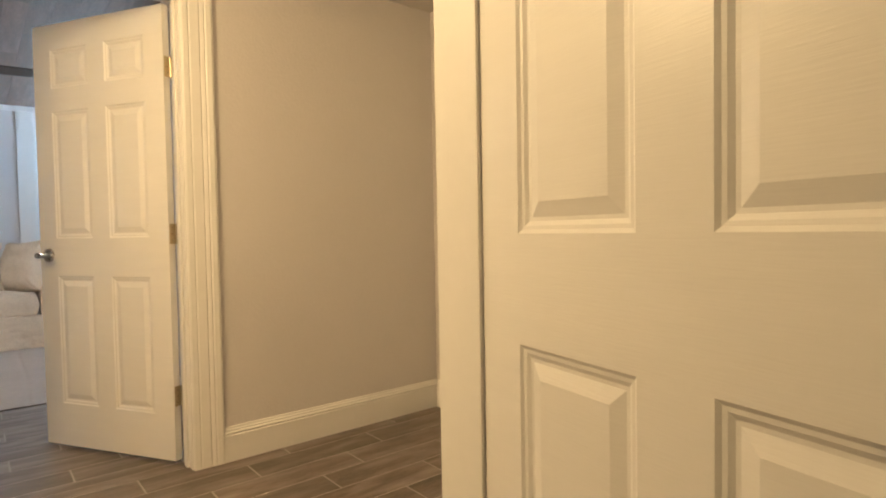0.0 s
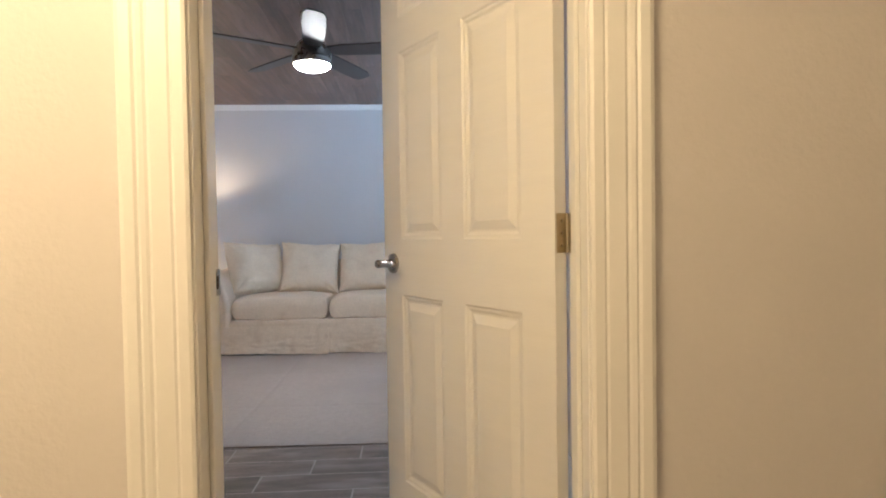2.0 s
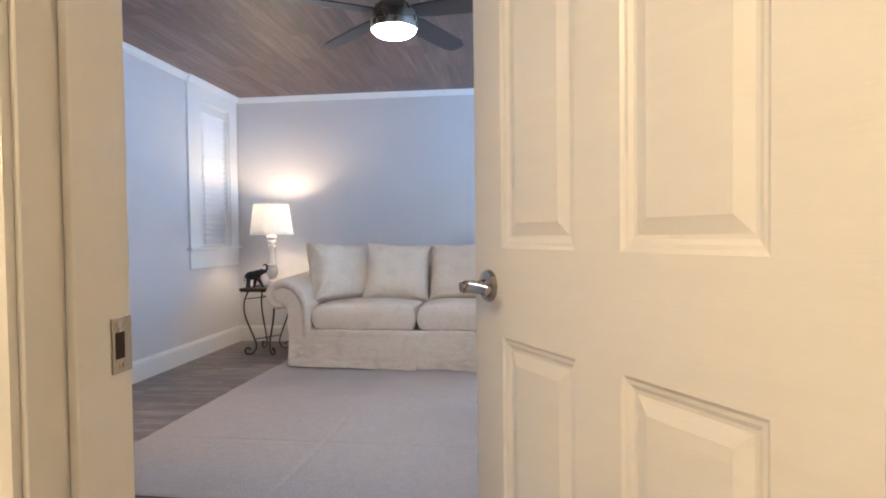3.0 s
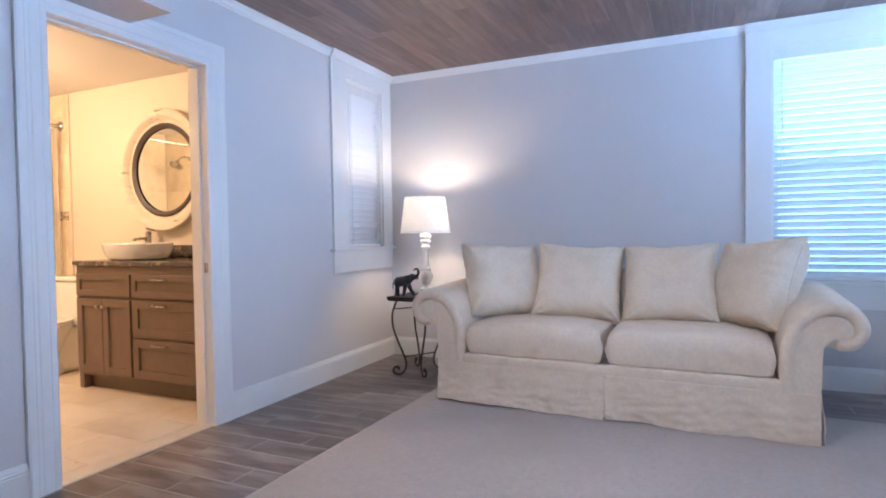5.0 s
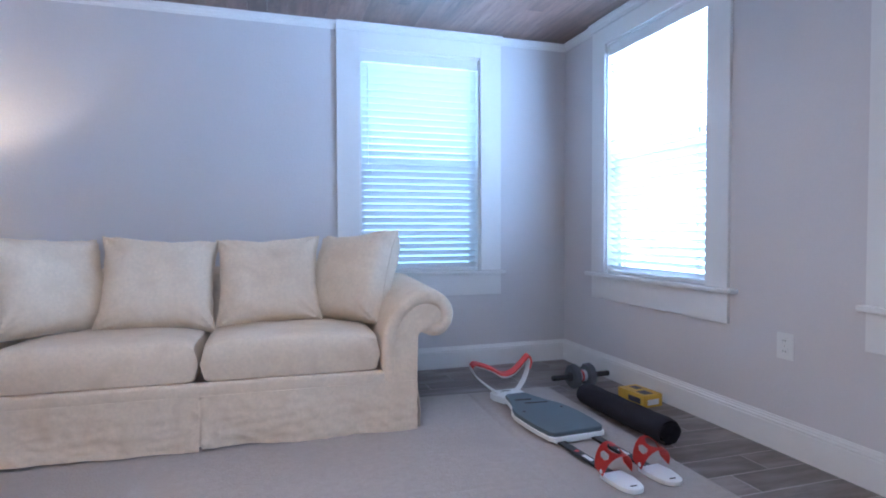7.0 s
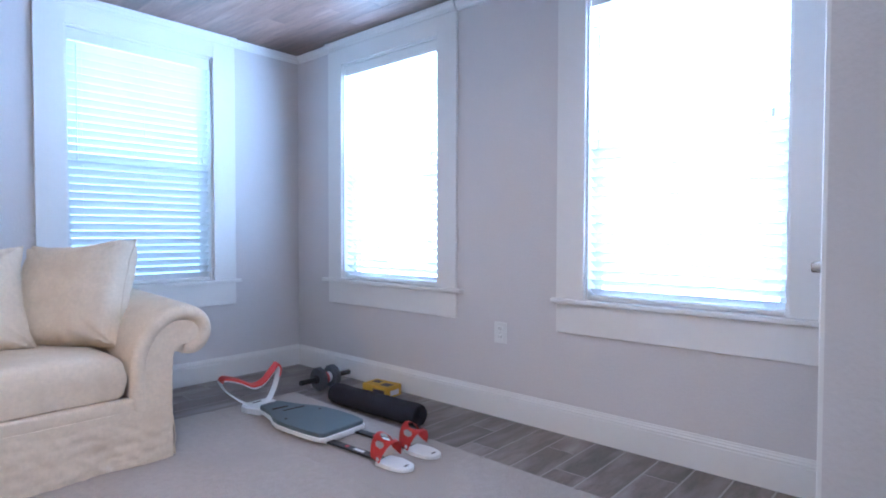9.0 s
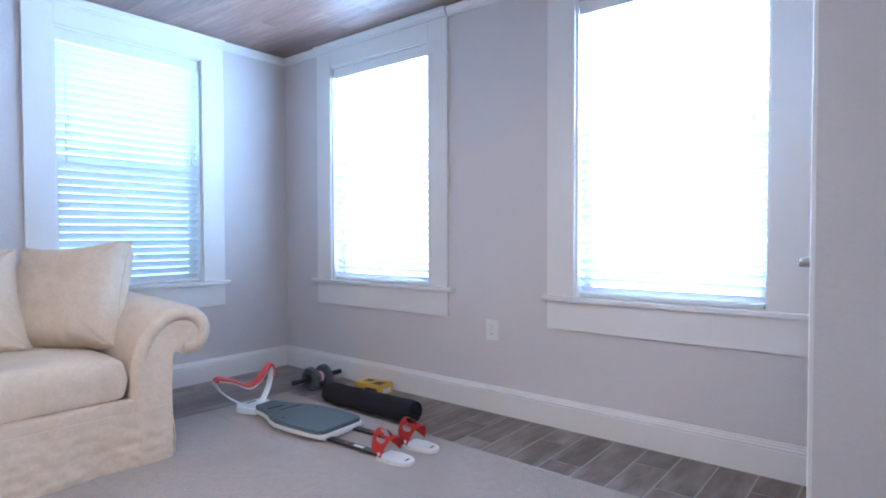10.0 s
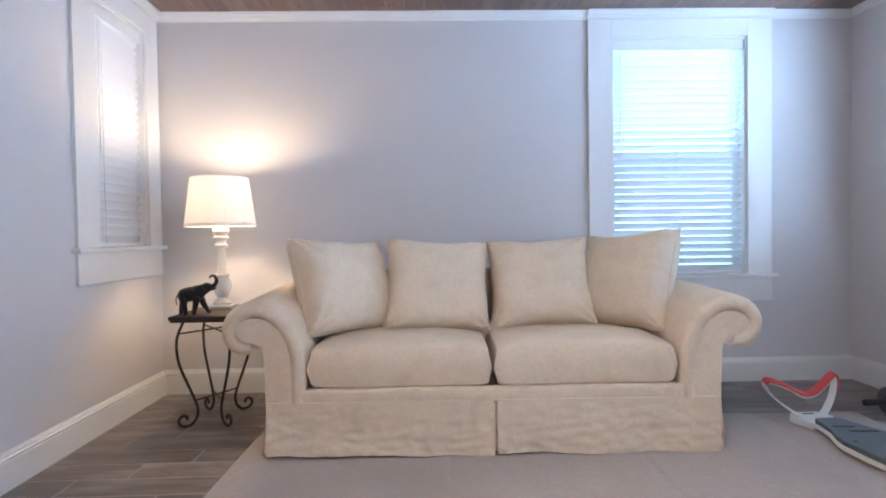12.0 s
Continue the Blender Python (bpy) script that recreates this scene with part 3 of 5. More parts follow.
def window(number, kind, face, a0, a1, z0, z1, left, right, lip_l, lip_r, apron_h, tilt):
    m = wall_frame(kind, face)
    if kind == "E":
        a0, a1 = -a1, -a0
    win = thing("window_" + str(number), m, "white sash window with flat wooden casing", "window", "", "structure")
    bm = box(bmesh.new(), a0 - left, a0 - 0.0005, -0.018, 0, z0, CEIL - 0.054, 0.0015)
    part("casing", bm, TRIM, win)
    part("casing", boxm(a1 + 0.0005, a1 + right, -0.018, 0, z0, CEIL - 0.054, 0.0015), TRIM, win)
    part("casing", boxm(a0, a1, -0.0178, 0, z1, CEIL - 0.054, 0.001), TRIM, win)
    part("window_sill", boxm(a0 - left - lip_l, a1 + right + lip_r, -0.045, 0.055, z0 - 0.024, z0 - 0.0005, 0.004, 2), TRIM, win)
    part("apron", boxm(a0 - left, a1 + right, -0.016, 0, z0 - 0.024 - apron_h, z0 - 0.0245, 0.0015), TRIM, win)
    fr = bmesh.new()
    box(fr, a0, a0 + 0.012, 0.0005, 0.155, z0, z1)
    box(fr, a1 - 0.012, a1, 0.0005, 0.155, z0, z1)
    box(fr, a0 + 0.012, a1 - 0.012, 0.0005, 0.155, z1 - 0.012, z1)
    box(fr, a0 + 0.012, a1 - 0.012, 0.056, 0.155, z0, z0 + 0.012)
    part("window_frame", fr, TRIM, win)
    zm = z0 + 0.50 * (z1 - z0)
    for lo, hi, y in ((z0 + 0.012, zm + 0.018, 0.088), (zm - 0.018, z1 - 0.012, 0.113)):
        sb = bmesh.new()
        b0, b1 = a0 + 0.0125, a1 - 0.0125
        for q in ((b0, b0 + 0.036, lo, hi), (b1 - 0.036, b1, lo, hi), (b0 + 0.036, b1 - 0.036, lo, lo + 0.036), (b0 + 0.036, b1 - 0.036, hi - 0.036, hi)):
            box(sb, q[0], q[1], y, y + 0.022, q[2], q[3])
        sash = part("sash", sb, PLASTICW, win, "white vinyl sash")
        pane = part("pane", boxm(b0 + 0.034, b1 - 0.034, y + 0.009, y + 0.013, lo + 0.034, hi - 0.034), GLASS, sash, "clear glass pane")
        pane.visible_shadow = False
    screen = part("insect_screen", boxm(a0 + 0.034, a1 - 0.034, 0.1412, 0.1418, z0 + 0.03, zm - 0.004), SCREEN, win, "fine dark insect screen over the lower sash")
    sf = bmesh.new()
    for q in ((a0 + 0.014, a0 + 0.034, z0 + 0.014, zm + 0.014), (a1 - 0.034, a1 - 0.014, z0 + 0.014, zm + 0.014), (a0 + 0.034, a1 - 0.034, z0 + 0.014, z0 + 0.032), (a0 + 0.034, a1 - 0.034, zm - 0.006, zm + 0.014)):
        box(sf, q[0], q[1], 0.137, 0.146, q[2], q[3])
    part("screen_frame", sf, PLASTICW, screen, "slim white screen frame")
    blind = thing("window_blind", m, "lowered white slatted blind with open slats", "blind", "window blinds")
    c0, c1 = a0 + 0.018, a1 - 0.018
    part("valance", boxm(c0 - 0.004, c1 + 0.004, 0.009, 0.0125, z1 - 0.085, z1 - 0.014, 0.001), PLASTICW, blind)
    part("headrail", boxm(c0, c1, 0.0135, 0.060, z1 - 0.062, z1 - 0.014), PLASTICW, blind)
    span = z1 - z0 - 0.147
    count = round(span / 0.0475)
    pitch = span / count
    sl = bmesh.new()
    hw = 0.025
    prof = [(-hw, -0.0012), (-hw * 0.5, 0.0008), (hw * 0.5, 0.0008), (hw, -0.0012), (hw, 0.0012), (hw * 0.5, 0.0032), (-hw * 0.5, 0.0032), (-hw, 0.0012)]
    sweep(sl, prof, (c0, 0, 0), (c1, 0, 0), (0, 1, 0), (0, 0, 1))
    first = None
    for k in range(count + 1):
        mm = Matrix.Translation((0, 0.036, z1 - 0.105 - k * pitch)) @ Matrix.Rotation(radians(tilt + 1.2 * math.sin(k * 2.7)), 4, 'X')
        if first is None:
            first = part("slat", sl, SLAT, blind, "", False, mm)
        else:
            ob = new("slat", first.data)
            ob.parent, ob.matrix_basis = blind, mm
    zb = z0 + 0.042
    part("bottom_rail", boxm(c0, c1, 0.012, 0.0555, z0 + 0.002, z0 + 0.022, 0.003), PLASTICW, blind)
    wand = [(c0 + 0.045, 0.0085, z1 - 0.09), (c0 + 0.046, 0.0065, z1 - 0.45), (c0 + 0.045, 0.0065, z1 - 0.80)]
    part("tilt_wand", tube(bmesh.new(), wand, 0.0032, 6), PLASTICW, blind, "thin clear tilt wand")
    for a in (c0 + 0.075, (c0 + c1) / 2 if c1 - c0 > 0.7 else c0 + 0.08, c1 - 0.075):
        bm = bmesh.new()
        for y in (0.0105, 0.0615):
            tube(bm, [(a, y, z1 - 0.085), (a, y, z0 + 0.02)], 0.0011, 4)
        part("ladder_cord", bm, PLASTICW, blind)
    tail = [(c1 - 0.05, 0.006, z1 - 0.09), (c1 - 0.05, 0.004, z1 - 0.7)]
    bm = tube(bmesh.new(), tail, 0.0013, 5)
    lathe(bm, [(0, 0.0), (0.004, 0.002), (0.006, 0.02), (0.003, 0.04), (0, 0.042)], 10, Matrix.Translation((c1 - 0.05, 0.004, z1 - 0.74)))
    part("pull_cord", bm, PLASTICW, blind)
    return win


window(1, "N", N, *WIN_N, 0.155, 0.162, 0.03, 0.03, 0.155, -46)
window(2, "E", E, *WIN_E1, 0.152, 0.155, 0.05, 0.05, 0.155, -36)
window(3, "E", E, *WIN_E2, 0.157, 0.152, 0.02, 0.02, 0.155, -36)
window(4, "W", W, *WIN_W, 0.195, 0.150, 0.03, 0.012, 0.16, -64)

# ---- floors ----
RX, RY, RA = 0.922, 8.0, -1.2
RW, RL = 3.15, 2.70


def lay_tiles(floor, mat, x0, x1, y0, y1, tw, tl, shift, oy, ox, gap, hide=None):
    full = bmesh.new()
    box(full, 0, tl - gap, 0, tw - gap, -0.012, 0.0, 0.0014)
    shared = bpy.data.meshes.new("tile")
    full.to_mesh(shared)
    full.free()
    shared.materials.append(mat)
    k0 = math.floor((y0 - oy) / tw)
    k = k0
    while oy + k * tw < y1:
        ya, yb = oy + k * tw, oy + (k + 1) * tw - gap
        x = ox + (k * shift) % tl
        x -= math.ceil((x - x0) / tl) * tl
        while x < x1:
            xa, xb = x, x + tl - gap
            ca, cb, da, db = max(xa, x0), min(xb, x1), max(ya, y0), min(yb, y1)
            if cb - ca > 0.006 and db - da > 0.006 and not (hide and hide(ca, cb, da, db)):
                if (ca, cb, da, db) == (xa, xb, ya, yb):
                    ob = new("tile", shared)
                    ob.location = (xa, ya, 0)
                else:
                    me = bpy.data.meshes.new("tile")
                    bm = boxm(0, cb - ca, 0, db - da, -0.012, 0.0, 0.0014 if min(cb - ca, db - da) > 0.01 else 0)
                    bm.to_mesh(me)
                    bm.free()
                    me.materials.append(mat)
                    ob = new("tile", me)
                    ob.location = (ca, da, 0)
                ob.parent = floor
            x += tl
        k += 1


def under_rug(a, b, c, d):
    return a > -0.55 and b < 2.36 and c > 6.80 and d < 9.20


bedroom_floor = structure("floor", boxm(W, E, S, N, -0.0118, -0.0007), GROUT, "light grout joints of the bedroom floor", "floor")
hall_floor = structure("floor_hall", boxm(-1.17, HE, HS - 0.12, HN + 0.132, -0.0118, -0.0009), GROUT, "light grout joints of the hall floor", "floor")
bath_floor = structure("floor_bath", boxm(-4.88, W - 0.13, 6.42, 8.752, -0.0118, -0.002), BATHTILE, "cream grout joints of the bathroom floor", "floor")
back_floor = structure("floor_back_room", boxm(-1.17, HE, 1.02, HS - 0.121, -0.0118, 0.0), TILE, "wood-look tile floor of the back room", "floor")

# ---- sofa ----


def grid_solid(name, nu, nv, f, mat, parent, label=""):
    """A closed smooth surface f(u, v, side) of two facing sheets joined at the rim."""
    bm = bmesh.new()
    sheets = []
    for side in (1, -1):
        sheets.append([[bm.verts.new(f(i / nu, j / nv, side)) for j in range(nv + 1)] for i in range(nu + 1)])
    for s in sheets:
        for i in range(nu):
            for j in range(nv):
                bm.faces.new((s[i][j], s[i + 1][j], s[i + 1][j + 1], s[i][j + 1]))
    bmesh.ops.remove_doubles(bm, verts=bm.verts[:], dist=0.0008)
    return part(name, bm, mat, parent, label, True)


def pillow(m, w, h, thick, label, seed):
    pil = thing("sofa_pillow", m, label, "pillow", "pillows on the sofa")

    def f(u, v, side):
        a, b = 2 * u - 1, 2 * v - 1
        edge = max(0.0, (1 - a ** 4)) ** 0.46 * max(0.0, (1 - b ** 4)) ** 0.46
        pinch = 1 - 0.10 * (1 - abs(b) ** 2.4) * abs(a) ** 3
        pinch2 = 1 - 0.075 * (1 - abs(a) ** 2.4) * abs(b) ** 3
        wr = noise.noise(Vector((a * 2.0, b * 2.0, seed * 3.1 + side))) * 0.014 + noise.noise(Vector((a * 5, b * 5, seed + side * 2))) * 0.003
        # gathers that run in from the corners and off the seams
        ca, cb = 1 - abs(a), 1 - abs(b)
        fan_in = math.atan2(ca + 0.02, cb + 0.02)
        gather = 0.010 * math.sin(11 * fan_in + seed) * math.exp(-(math.hypot(ca, cb) / 0.42) ** 2)
        ruck = 0.006 * noise.noise(Vector((a * 9 if abs(b) > abs(a) else b * 9, seed, side))) * max(abs(a), abs(b)) ** 4
        hem = 0.007 * noise.noise(Vector((a * 4, b * 4, seed + 9)))
        sag = -0.016 * (1 - a * a) * (b > 0) * b ** 2
        return (a * (w / 2 * pinch + hem), side * (edge * thick / 2) + (wr + (gather + ruck) * 1.4) * min(1, edge * 2.2) ** 0.7, h / 2 + b * (h / 2 * pinch2 + hem) + sag)
    grid_solid("cushion_body", 40, 40, f, PILLOWCLOTH, pil)
    rim = []
    for k in range(80):
        t = 4 * k / 80
        s, q = int(t), t - int(t)
        u, v = ((q, 0), (1, q), (1 - q, 1), (0, 1 - q))[s]
        rim.append(f(u, v, 0))
    part("seam", tube(bmesh.new(), rim, 0.0032, 6, True), PILLOWCLOTH, pil, "", True)
    return pil


def sofa():
    s = thing("sofa", pose(0.515, 8.835, 0.0105, 0, 0, -1.2), "cream slipcovered two-seat sofa with rolled arms and skirt", "sofa")
    hw = 1.018                                     # half the width at the skirt
    part("base", boxm(-hw + 0.02, hw - 0.02, 0.03, 0.86, 0.06, 0.30, 0.01), SOFA, s)
    # rail above the skirt, with its seam
    bm = bmesh.new()
    box(bm, -0.86, 0.86, 0.004, 0.12, 0.228, 0.300, 0.014, 3)
    part("front_rail", bm, SOFA, s, "", True)
    # skirt panels with soft folds and an uneven hem

    def skirt(p0, p1, out, seed, h=0.240):
        bm = bmesh.new()
        p0, p1, o = Vector(p0), Vector(p1), Vector(out)
        nu, nv = 120, 26
        rows = [[], []]
        for layer, d in ((0, 0.0), (1, -0.006)):
            for i in range(nu + 1):
                col = []
                u = i / nu
                for j in range(nv + 1):
                    v = j / nv
                    wav = 0.019 * noise.noise(Vector((u * 5, v * 1.4, seed))) + 0.0045 * noise.noise(Vector((u * 9 + v * 2, v * 6, seed + 4)))
                    wav += 0.0045 * noise.noise(Vector((u * 12, v * 9 + u * 5, seed + 7))) + 0.0034 * (1 - abs(noise.noise(Vector((u * 14, v * 6, seed + 2)))) * 2.2)
                    crease = 0.016 * max(0, 1 - abs(u + 0.10 * v - 0.06) * 16) * v
                    flare = 0.012 * v * v
                    hem = 0.008 * math.sin(u * 3.1 + seed) * v + 0.003 * noise.noise(Vector((u * 9, seed, 0))) * v
                    p = p0.lerp(p1, u) + o * (wav * (0.3 + v) + flare + crease + d)
                    col.append(bm.verts.new((p.x, p.y, h * (1 - v) + 0.006 + hem)))
                rows[layer].append(col)
        for r in rows:
            for i in range(nu):
                for j in range(nv):
                    bm.faces.new((r[i][j], r[i + 1][j], r[i + 1][j + 1], r[i][j + 1]))
        a, b = rows
        for i in range(nu):
            for j in (0, nv):
                bm.faces.new((a[i][j], a[i + 1][j], b[i + 1][j], b[i][j]))
        for j in range(nv):
            for i in (0, nu):
                bm.faces.new((a[i][j], a[i][j + 1], b[i][j + 1], b[i][j]))
        return part("skirt", bm, SOFA, s, "loose hanging skirt panel", True)
    skirt((-hw, 0.0, 0), (0.000, 0.004, 0), (0, -1, 0), 1.0)
    skirt((0.012, 0.0, 0), (hw, 0.0, 0), (0, -1, 0), 2.3)
    skirt((hw + 0.004, 0.012, 0), (hw + 0.002, 0.86, 0), (1, 0, 0), 3.7)
    skirt((-hw - 0.004, 0.86, 0), (-hw - 0.002, 0.012, 0), (-1, 0, 0), 5.2)
    part("kick_pleat", boxm(-0.05, 0.06, 0.016, 0.022, 0.01, 0.24), SOFA, s, "folded pleat behind the skirt gap")

    # rolled arms
    def arm(sg):
        prof = [(0.845, 0.235), (0.845, 0.42), (0.860, 0.515), (0.898, 0.598), (0.958, 0.660), (1.030, 0.694), (1.105, 0.694), (1.172, 0.662), (1.210, 0.606),
                (1.214, 0.545), (1.188, 0.488), (1.136, 0.458), (1.082, 0.464), (1.042, 0.478), (1.024, 0.440), (1.020, 0.36), (1.018, 0.235)]
        # smooth closed outline
        dense = [p for p in smoothpath([(a, 0, b) for a, b in prof], 3)]
        bm = bmesh.new()
        stations = ((0.022, 0.96, 0.0), (0.036, 0.985, 0.0), (0.07, 1.0, 0.002), (0.45, 1.0, 0.018), (0.80, 1.0, 0.030), (0.862, 0.98, 0.030), (0.872, 0.9, 0.03))
        cx = sum(p.x for p in dense) / len(dense)
        cz = sum(p.z for p in dense) / len(dense)
        rings = []
        for y, k, up in stations:
            rings.append([bm.verts.new((sg * (cx + (p.x - cx) * k), y, cz + (p.z - cz) * k + up * (p.z > 0.5) + 0.004 * noise.noise(Vector((p.x * 6, y * 7, p.z * 6 + sg))))) for p in dense])
        n = len(dense)
        for a, b in zip(rings, rings[1:]):
            for i in range(n):
                bm.faces.new((a[i], a[(i + 1) % n], b[(i + 1) % n], b[i]))
        bm.faces.new(rings[0])
        bm.faces.new(rings[-1])
        ob = part("arm", bm, SOFA, s, "", True)
        roll = smoothpath([(0.880, 0.012, 0.24), (0.880, 0.010, 0.42), (0.894, 0.008, 0.507), (0.930, 0.006, 0.582), (0.985, 0.005, 0.634), (1.045, 0.005, 0.660), (1.108, 0.006, 0.656), (1.152, 0.008, 0.630),
                           (1.176, 0.010, 0.590), (1.176, 0.012, 0.548), (1.154, 0.014, 0.512), (1.120, 0.018, 0.494), (1.088, 0.024, 0.498)], 5)
        part("padded_roll", tube(bmesh.new(), [(sg * q.x, q.y + 0.020, q.z) for q in roll], 0.036, 14), SOFA, ob, "padded roll along the arm front", True)
        pan = [(0.896, 0.238), (0.896, 0.44), (0.920, 0.535), (0.980, 0.605), (1.055, 0.626), (1.115, 0.616), (1.145, 0.577), (1.135, 0.535), (1.095, 0.516), (1.06, 0.510), (1.03, 0.478), (1.024, 0.42), (1.020, 0.238)]
        pd = smoothpath([(a, 0, b) for a, b in pan], 3)
        bm = bmesh.new()
        fr = [bm.verts.new((sg * p.x, 0.004, p.z)) for p in pd]
        bk = [bm.verts.new((sg * p.x, 0.05, p.z)) for p in pd]
        bm.faces.new(fr)
        for i in range(len(pd)):
            bm.faces.new((fr[i], fr[(i + 1) % len(pd)], bk[(i + 1) % len(pd)], bk[i]))
        part("front_panel", bm, SOFA, ob, "", False)
    arm(1)
    arm(-1)
    bm = boxm(-0.86, 0.86, 0.70, 0.87, 0.28, 0.79, 0.05, 5)
    part("backrest", bm, SOFA, s, "", True)

    # seat cushions
    def seat(x0, x1, seed):
        def f(u, v, side):
            a, b = 2 * u - 1, 2 * v - 1
            e = max(0, 1 - abs(a) ** 22) ** 0.36 * max(0, 1 - abs(b) ** 14) ** 0.36
            crown = 0.030 * (1 - a * a) * (1 - b * b * 0.6)
            wr = noise.noise(Vector((a * 2.5, b * 2.5, seed))) * 0.007
            x = (x0 + x1) / 2 + a * (x1 - x0) / 2
            y = 0.01 + (b + 1) / 2 * 0.62
            return (x, y - 0.012 + 0.02 * abs(b) ** 6 * (b < 0), 0.388 + side * 0.098 * e + (crown + wr) * (side > 0) * e)
        grid_solid("seat_cushion", 48, 36, f, SOFA, s)
    seat(-0.838, -0.004, 1.5)
    seat(0.004, 0.838, 4.4)
    return s


sofa()
pillow(pose(-0.150, 9.215, 0.498, -23, 3, 43), 0.565, 0.52, 0.27, "square cream pillow slumped against the sofa arm", 1)
pillow(pose(0.275, 9.255, 0.490, -25, 3.3, 5), 0.575, 0.525, 0.26, "square cream pillow leaning on the sofa back", 2)
pillow(pose(0.832, 9.270, 0.492, -24, -2.2, -4.5), 0.565, 0.52, 0.26, "square cream pillow leaning on the sofa back", 3)
pillow(pose(1.228, 9.265, 0.482, -21, -4, -52), 0.545, 0.55, 0.28, "square cream pillow tilted against the sofa arm", 4)

# ---- rug ----


def rug():
    r = thing("area_rug", pose(RX, RY, 0, 0, 0, RA), "plain beige woven rug with faint fold creases", "rug")
    bm = bmesh.new()
    nx, ny = 280, 240
    vs = []
    for i in range(nx + 1):
        col = []
        for j in range(ny + 1):
            x, y = (i / nx - 0.5) * RW, (j / ny - 0.5) * RL
            z = 0.0108 + 0.0007 * noise.noise(Vector((x * 3, y * 3, 2)))
            dip = 0.0
            for c in (-0.62, 0.24, 1.02):
                dip = max(dip, 0.0036 * math.exp(-((x - c + 0.01 * math.sin(y * 3)) / 0.010) ** 2))
            for c in (-0.72, 0.12):
                dip = max(dip, 0.0026 * math.exp(-((y - c + 0.01 * math.sin(x * 2)) / 0.010) ** 2))
            z -= dip
            edge = min(RW / 2 - abs(x), RL / 2 - abs(y))
            z -= 0.004 * math.exp(-(edge / 0.008) ** 2)
            col.append(bm.verts.new((x + 0.004 * noise.noise(Vector((y * 2, 1, x))), y + 0.006 * noise.noise(Vector((x * 2, 5, y))), z)))
        vs.append(col)
    for i in range(nx):
        for j in range(ny):
            bm.faces.new((vs[i][j], vs[i + 1][j], vs[i + 1][j + 1], vs[i][j + 1]))
    part("woven_top", bm, RUG, r, "", True)
    part("backing", boxm(-RW / 2 + 0.002, RW / 2 - 0.002, -RL / 2 + 0.002, RL / 2 - 0.002, 0.001, 0.006), RUGEDGE, r, "dark bound edge")


rug()

# ---- side table, lamp and elephant ----
tb = thing("side_table", pose(-0.948, 9.48, 0), "small black wrought iron side table with scrolled feet", "table")
part("tabletop", boxm(-0.158, 0.158, -0.226, 0.226, 0.578, 0.598, 0.004), IRON, tb, "dark flat tabletop")
part("rim", boxm(-0.150, 0.150, -0.218, 0.218, 0.566, 0.578, 0.002), IRON, tb)
for sx in (-1, 1):
    for sy in (-1, 1):
        x, y = 0.122 * sx, 0.165 * sy
        d = Vector((sx, sy * 0.9, 0)).normalized()
        leg = [(x + d.x * o, y + d.y * o, z) for o, z in ((-0.020, 0.568), (0.014, 0.49), (0.020, 0.42), (0.008, 0.34), (-0.028, 0.24), (-0.060, 0.16), (-0.080, 0.10), (-0.077, 0.052), (-0.052, 0.018), (-0.022, 0.009),
                                                          (0.010, 0.022), (0.018, 0.048), (-0.002, 0.068), (-0.022, 0.060), (-0.024, 0.044))]
        part("leg", tube(bmesh.new(), smoothpath(leg, 5), 0.0075, 8), IRON, tb, "", True)
for z, o in ((0.50, 0.008), (0.135, -0.068)):
    for sx in (-1, 1):
        d = Vector((sx, 0.9, 0)).normalized()
        a, b = 0.122 * sx + d.x * o, 0.165 + d.y * o
        part("stretcher", tube(bmesh.new(), [(-a, -b, z + 0.002 * sx), (a, b, z + 0.002 * sx)], 0.0045, 6), IRON, tb, "", True)

tl = thing("table_lamp", pose(-0.955, 9.62, 0.598), "lit lamp with white turned base and white drum shade", "lamp")
part("base", boxm(-0.068, 0.068, -0.068, 0.068, 0.0, 0.020, 0.004, 2), LAMPWHITE, tl)
prof = [(0, 0.02), (0.055, 0.02), (0.055, 0.030), (0.044, 0.038), (0.030, 0.045), (0.026, 0.060), (0.036, 0.075), (0.050, 0.105), (0.054, 0.135), (0.046, 0.160), (0.032, 0.172), (0.044, 0.180), (0.046, 0.190), (0.032, 0.198), (0.027, 0.215), (0.024, 0.26), (0.022, 0.32), (0.026, 0.345), (0.036, 0.352), (0.038, 0.362), (0.028, 0.370), (0.026, 0.385), (0.040, 0.395), (0.042, 0.405), (0.030, 0.414), (0.038, 0.425), (0.046, 0.440), (0.040, 0.456), (0.018, 0.466), (0, 0.467)]
part("column", lathe(bmesh.new(), prof, 36), LAMPWHITE, tl, "turned and carved white column", True)
part("socket", lathe(bmesh.new(), [(0, 0.465), (0.016, 0.465), (0.016, 0.53), (0.010, 0.535), (0, 0.535)], 16), NICKEL, tl, "", True)
sh = lathe(bmesh.new(), [(0.193, 0.466), (0.1945, 0.470), (0.159, 0.742), (0.1575, 0.745), (0.1565, 0.742), (0.192, 0.470), (0.193, 0.466)], 56)
part("shade", sh, SHADE, tl, "white linen drum shade", True)
part("shade_seam", tube(bmesh.new(), [(0.085, -0.1745, 0.468), (0.080, -0.159, 0.58), (0.074, -0.149, 0.66)], 0.0022, 5), LAMPWHITE, tl)
part("shade_trim", lathe(bmesh.new(), [(0.1935, 0.474), (0.1950, 0.474), (0.1935, 0.484), (0.1920, 0.484)], 56), LAMPWHITE, tl, "narrow bound edge of the shade", True)
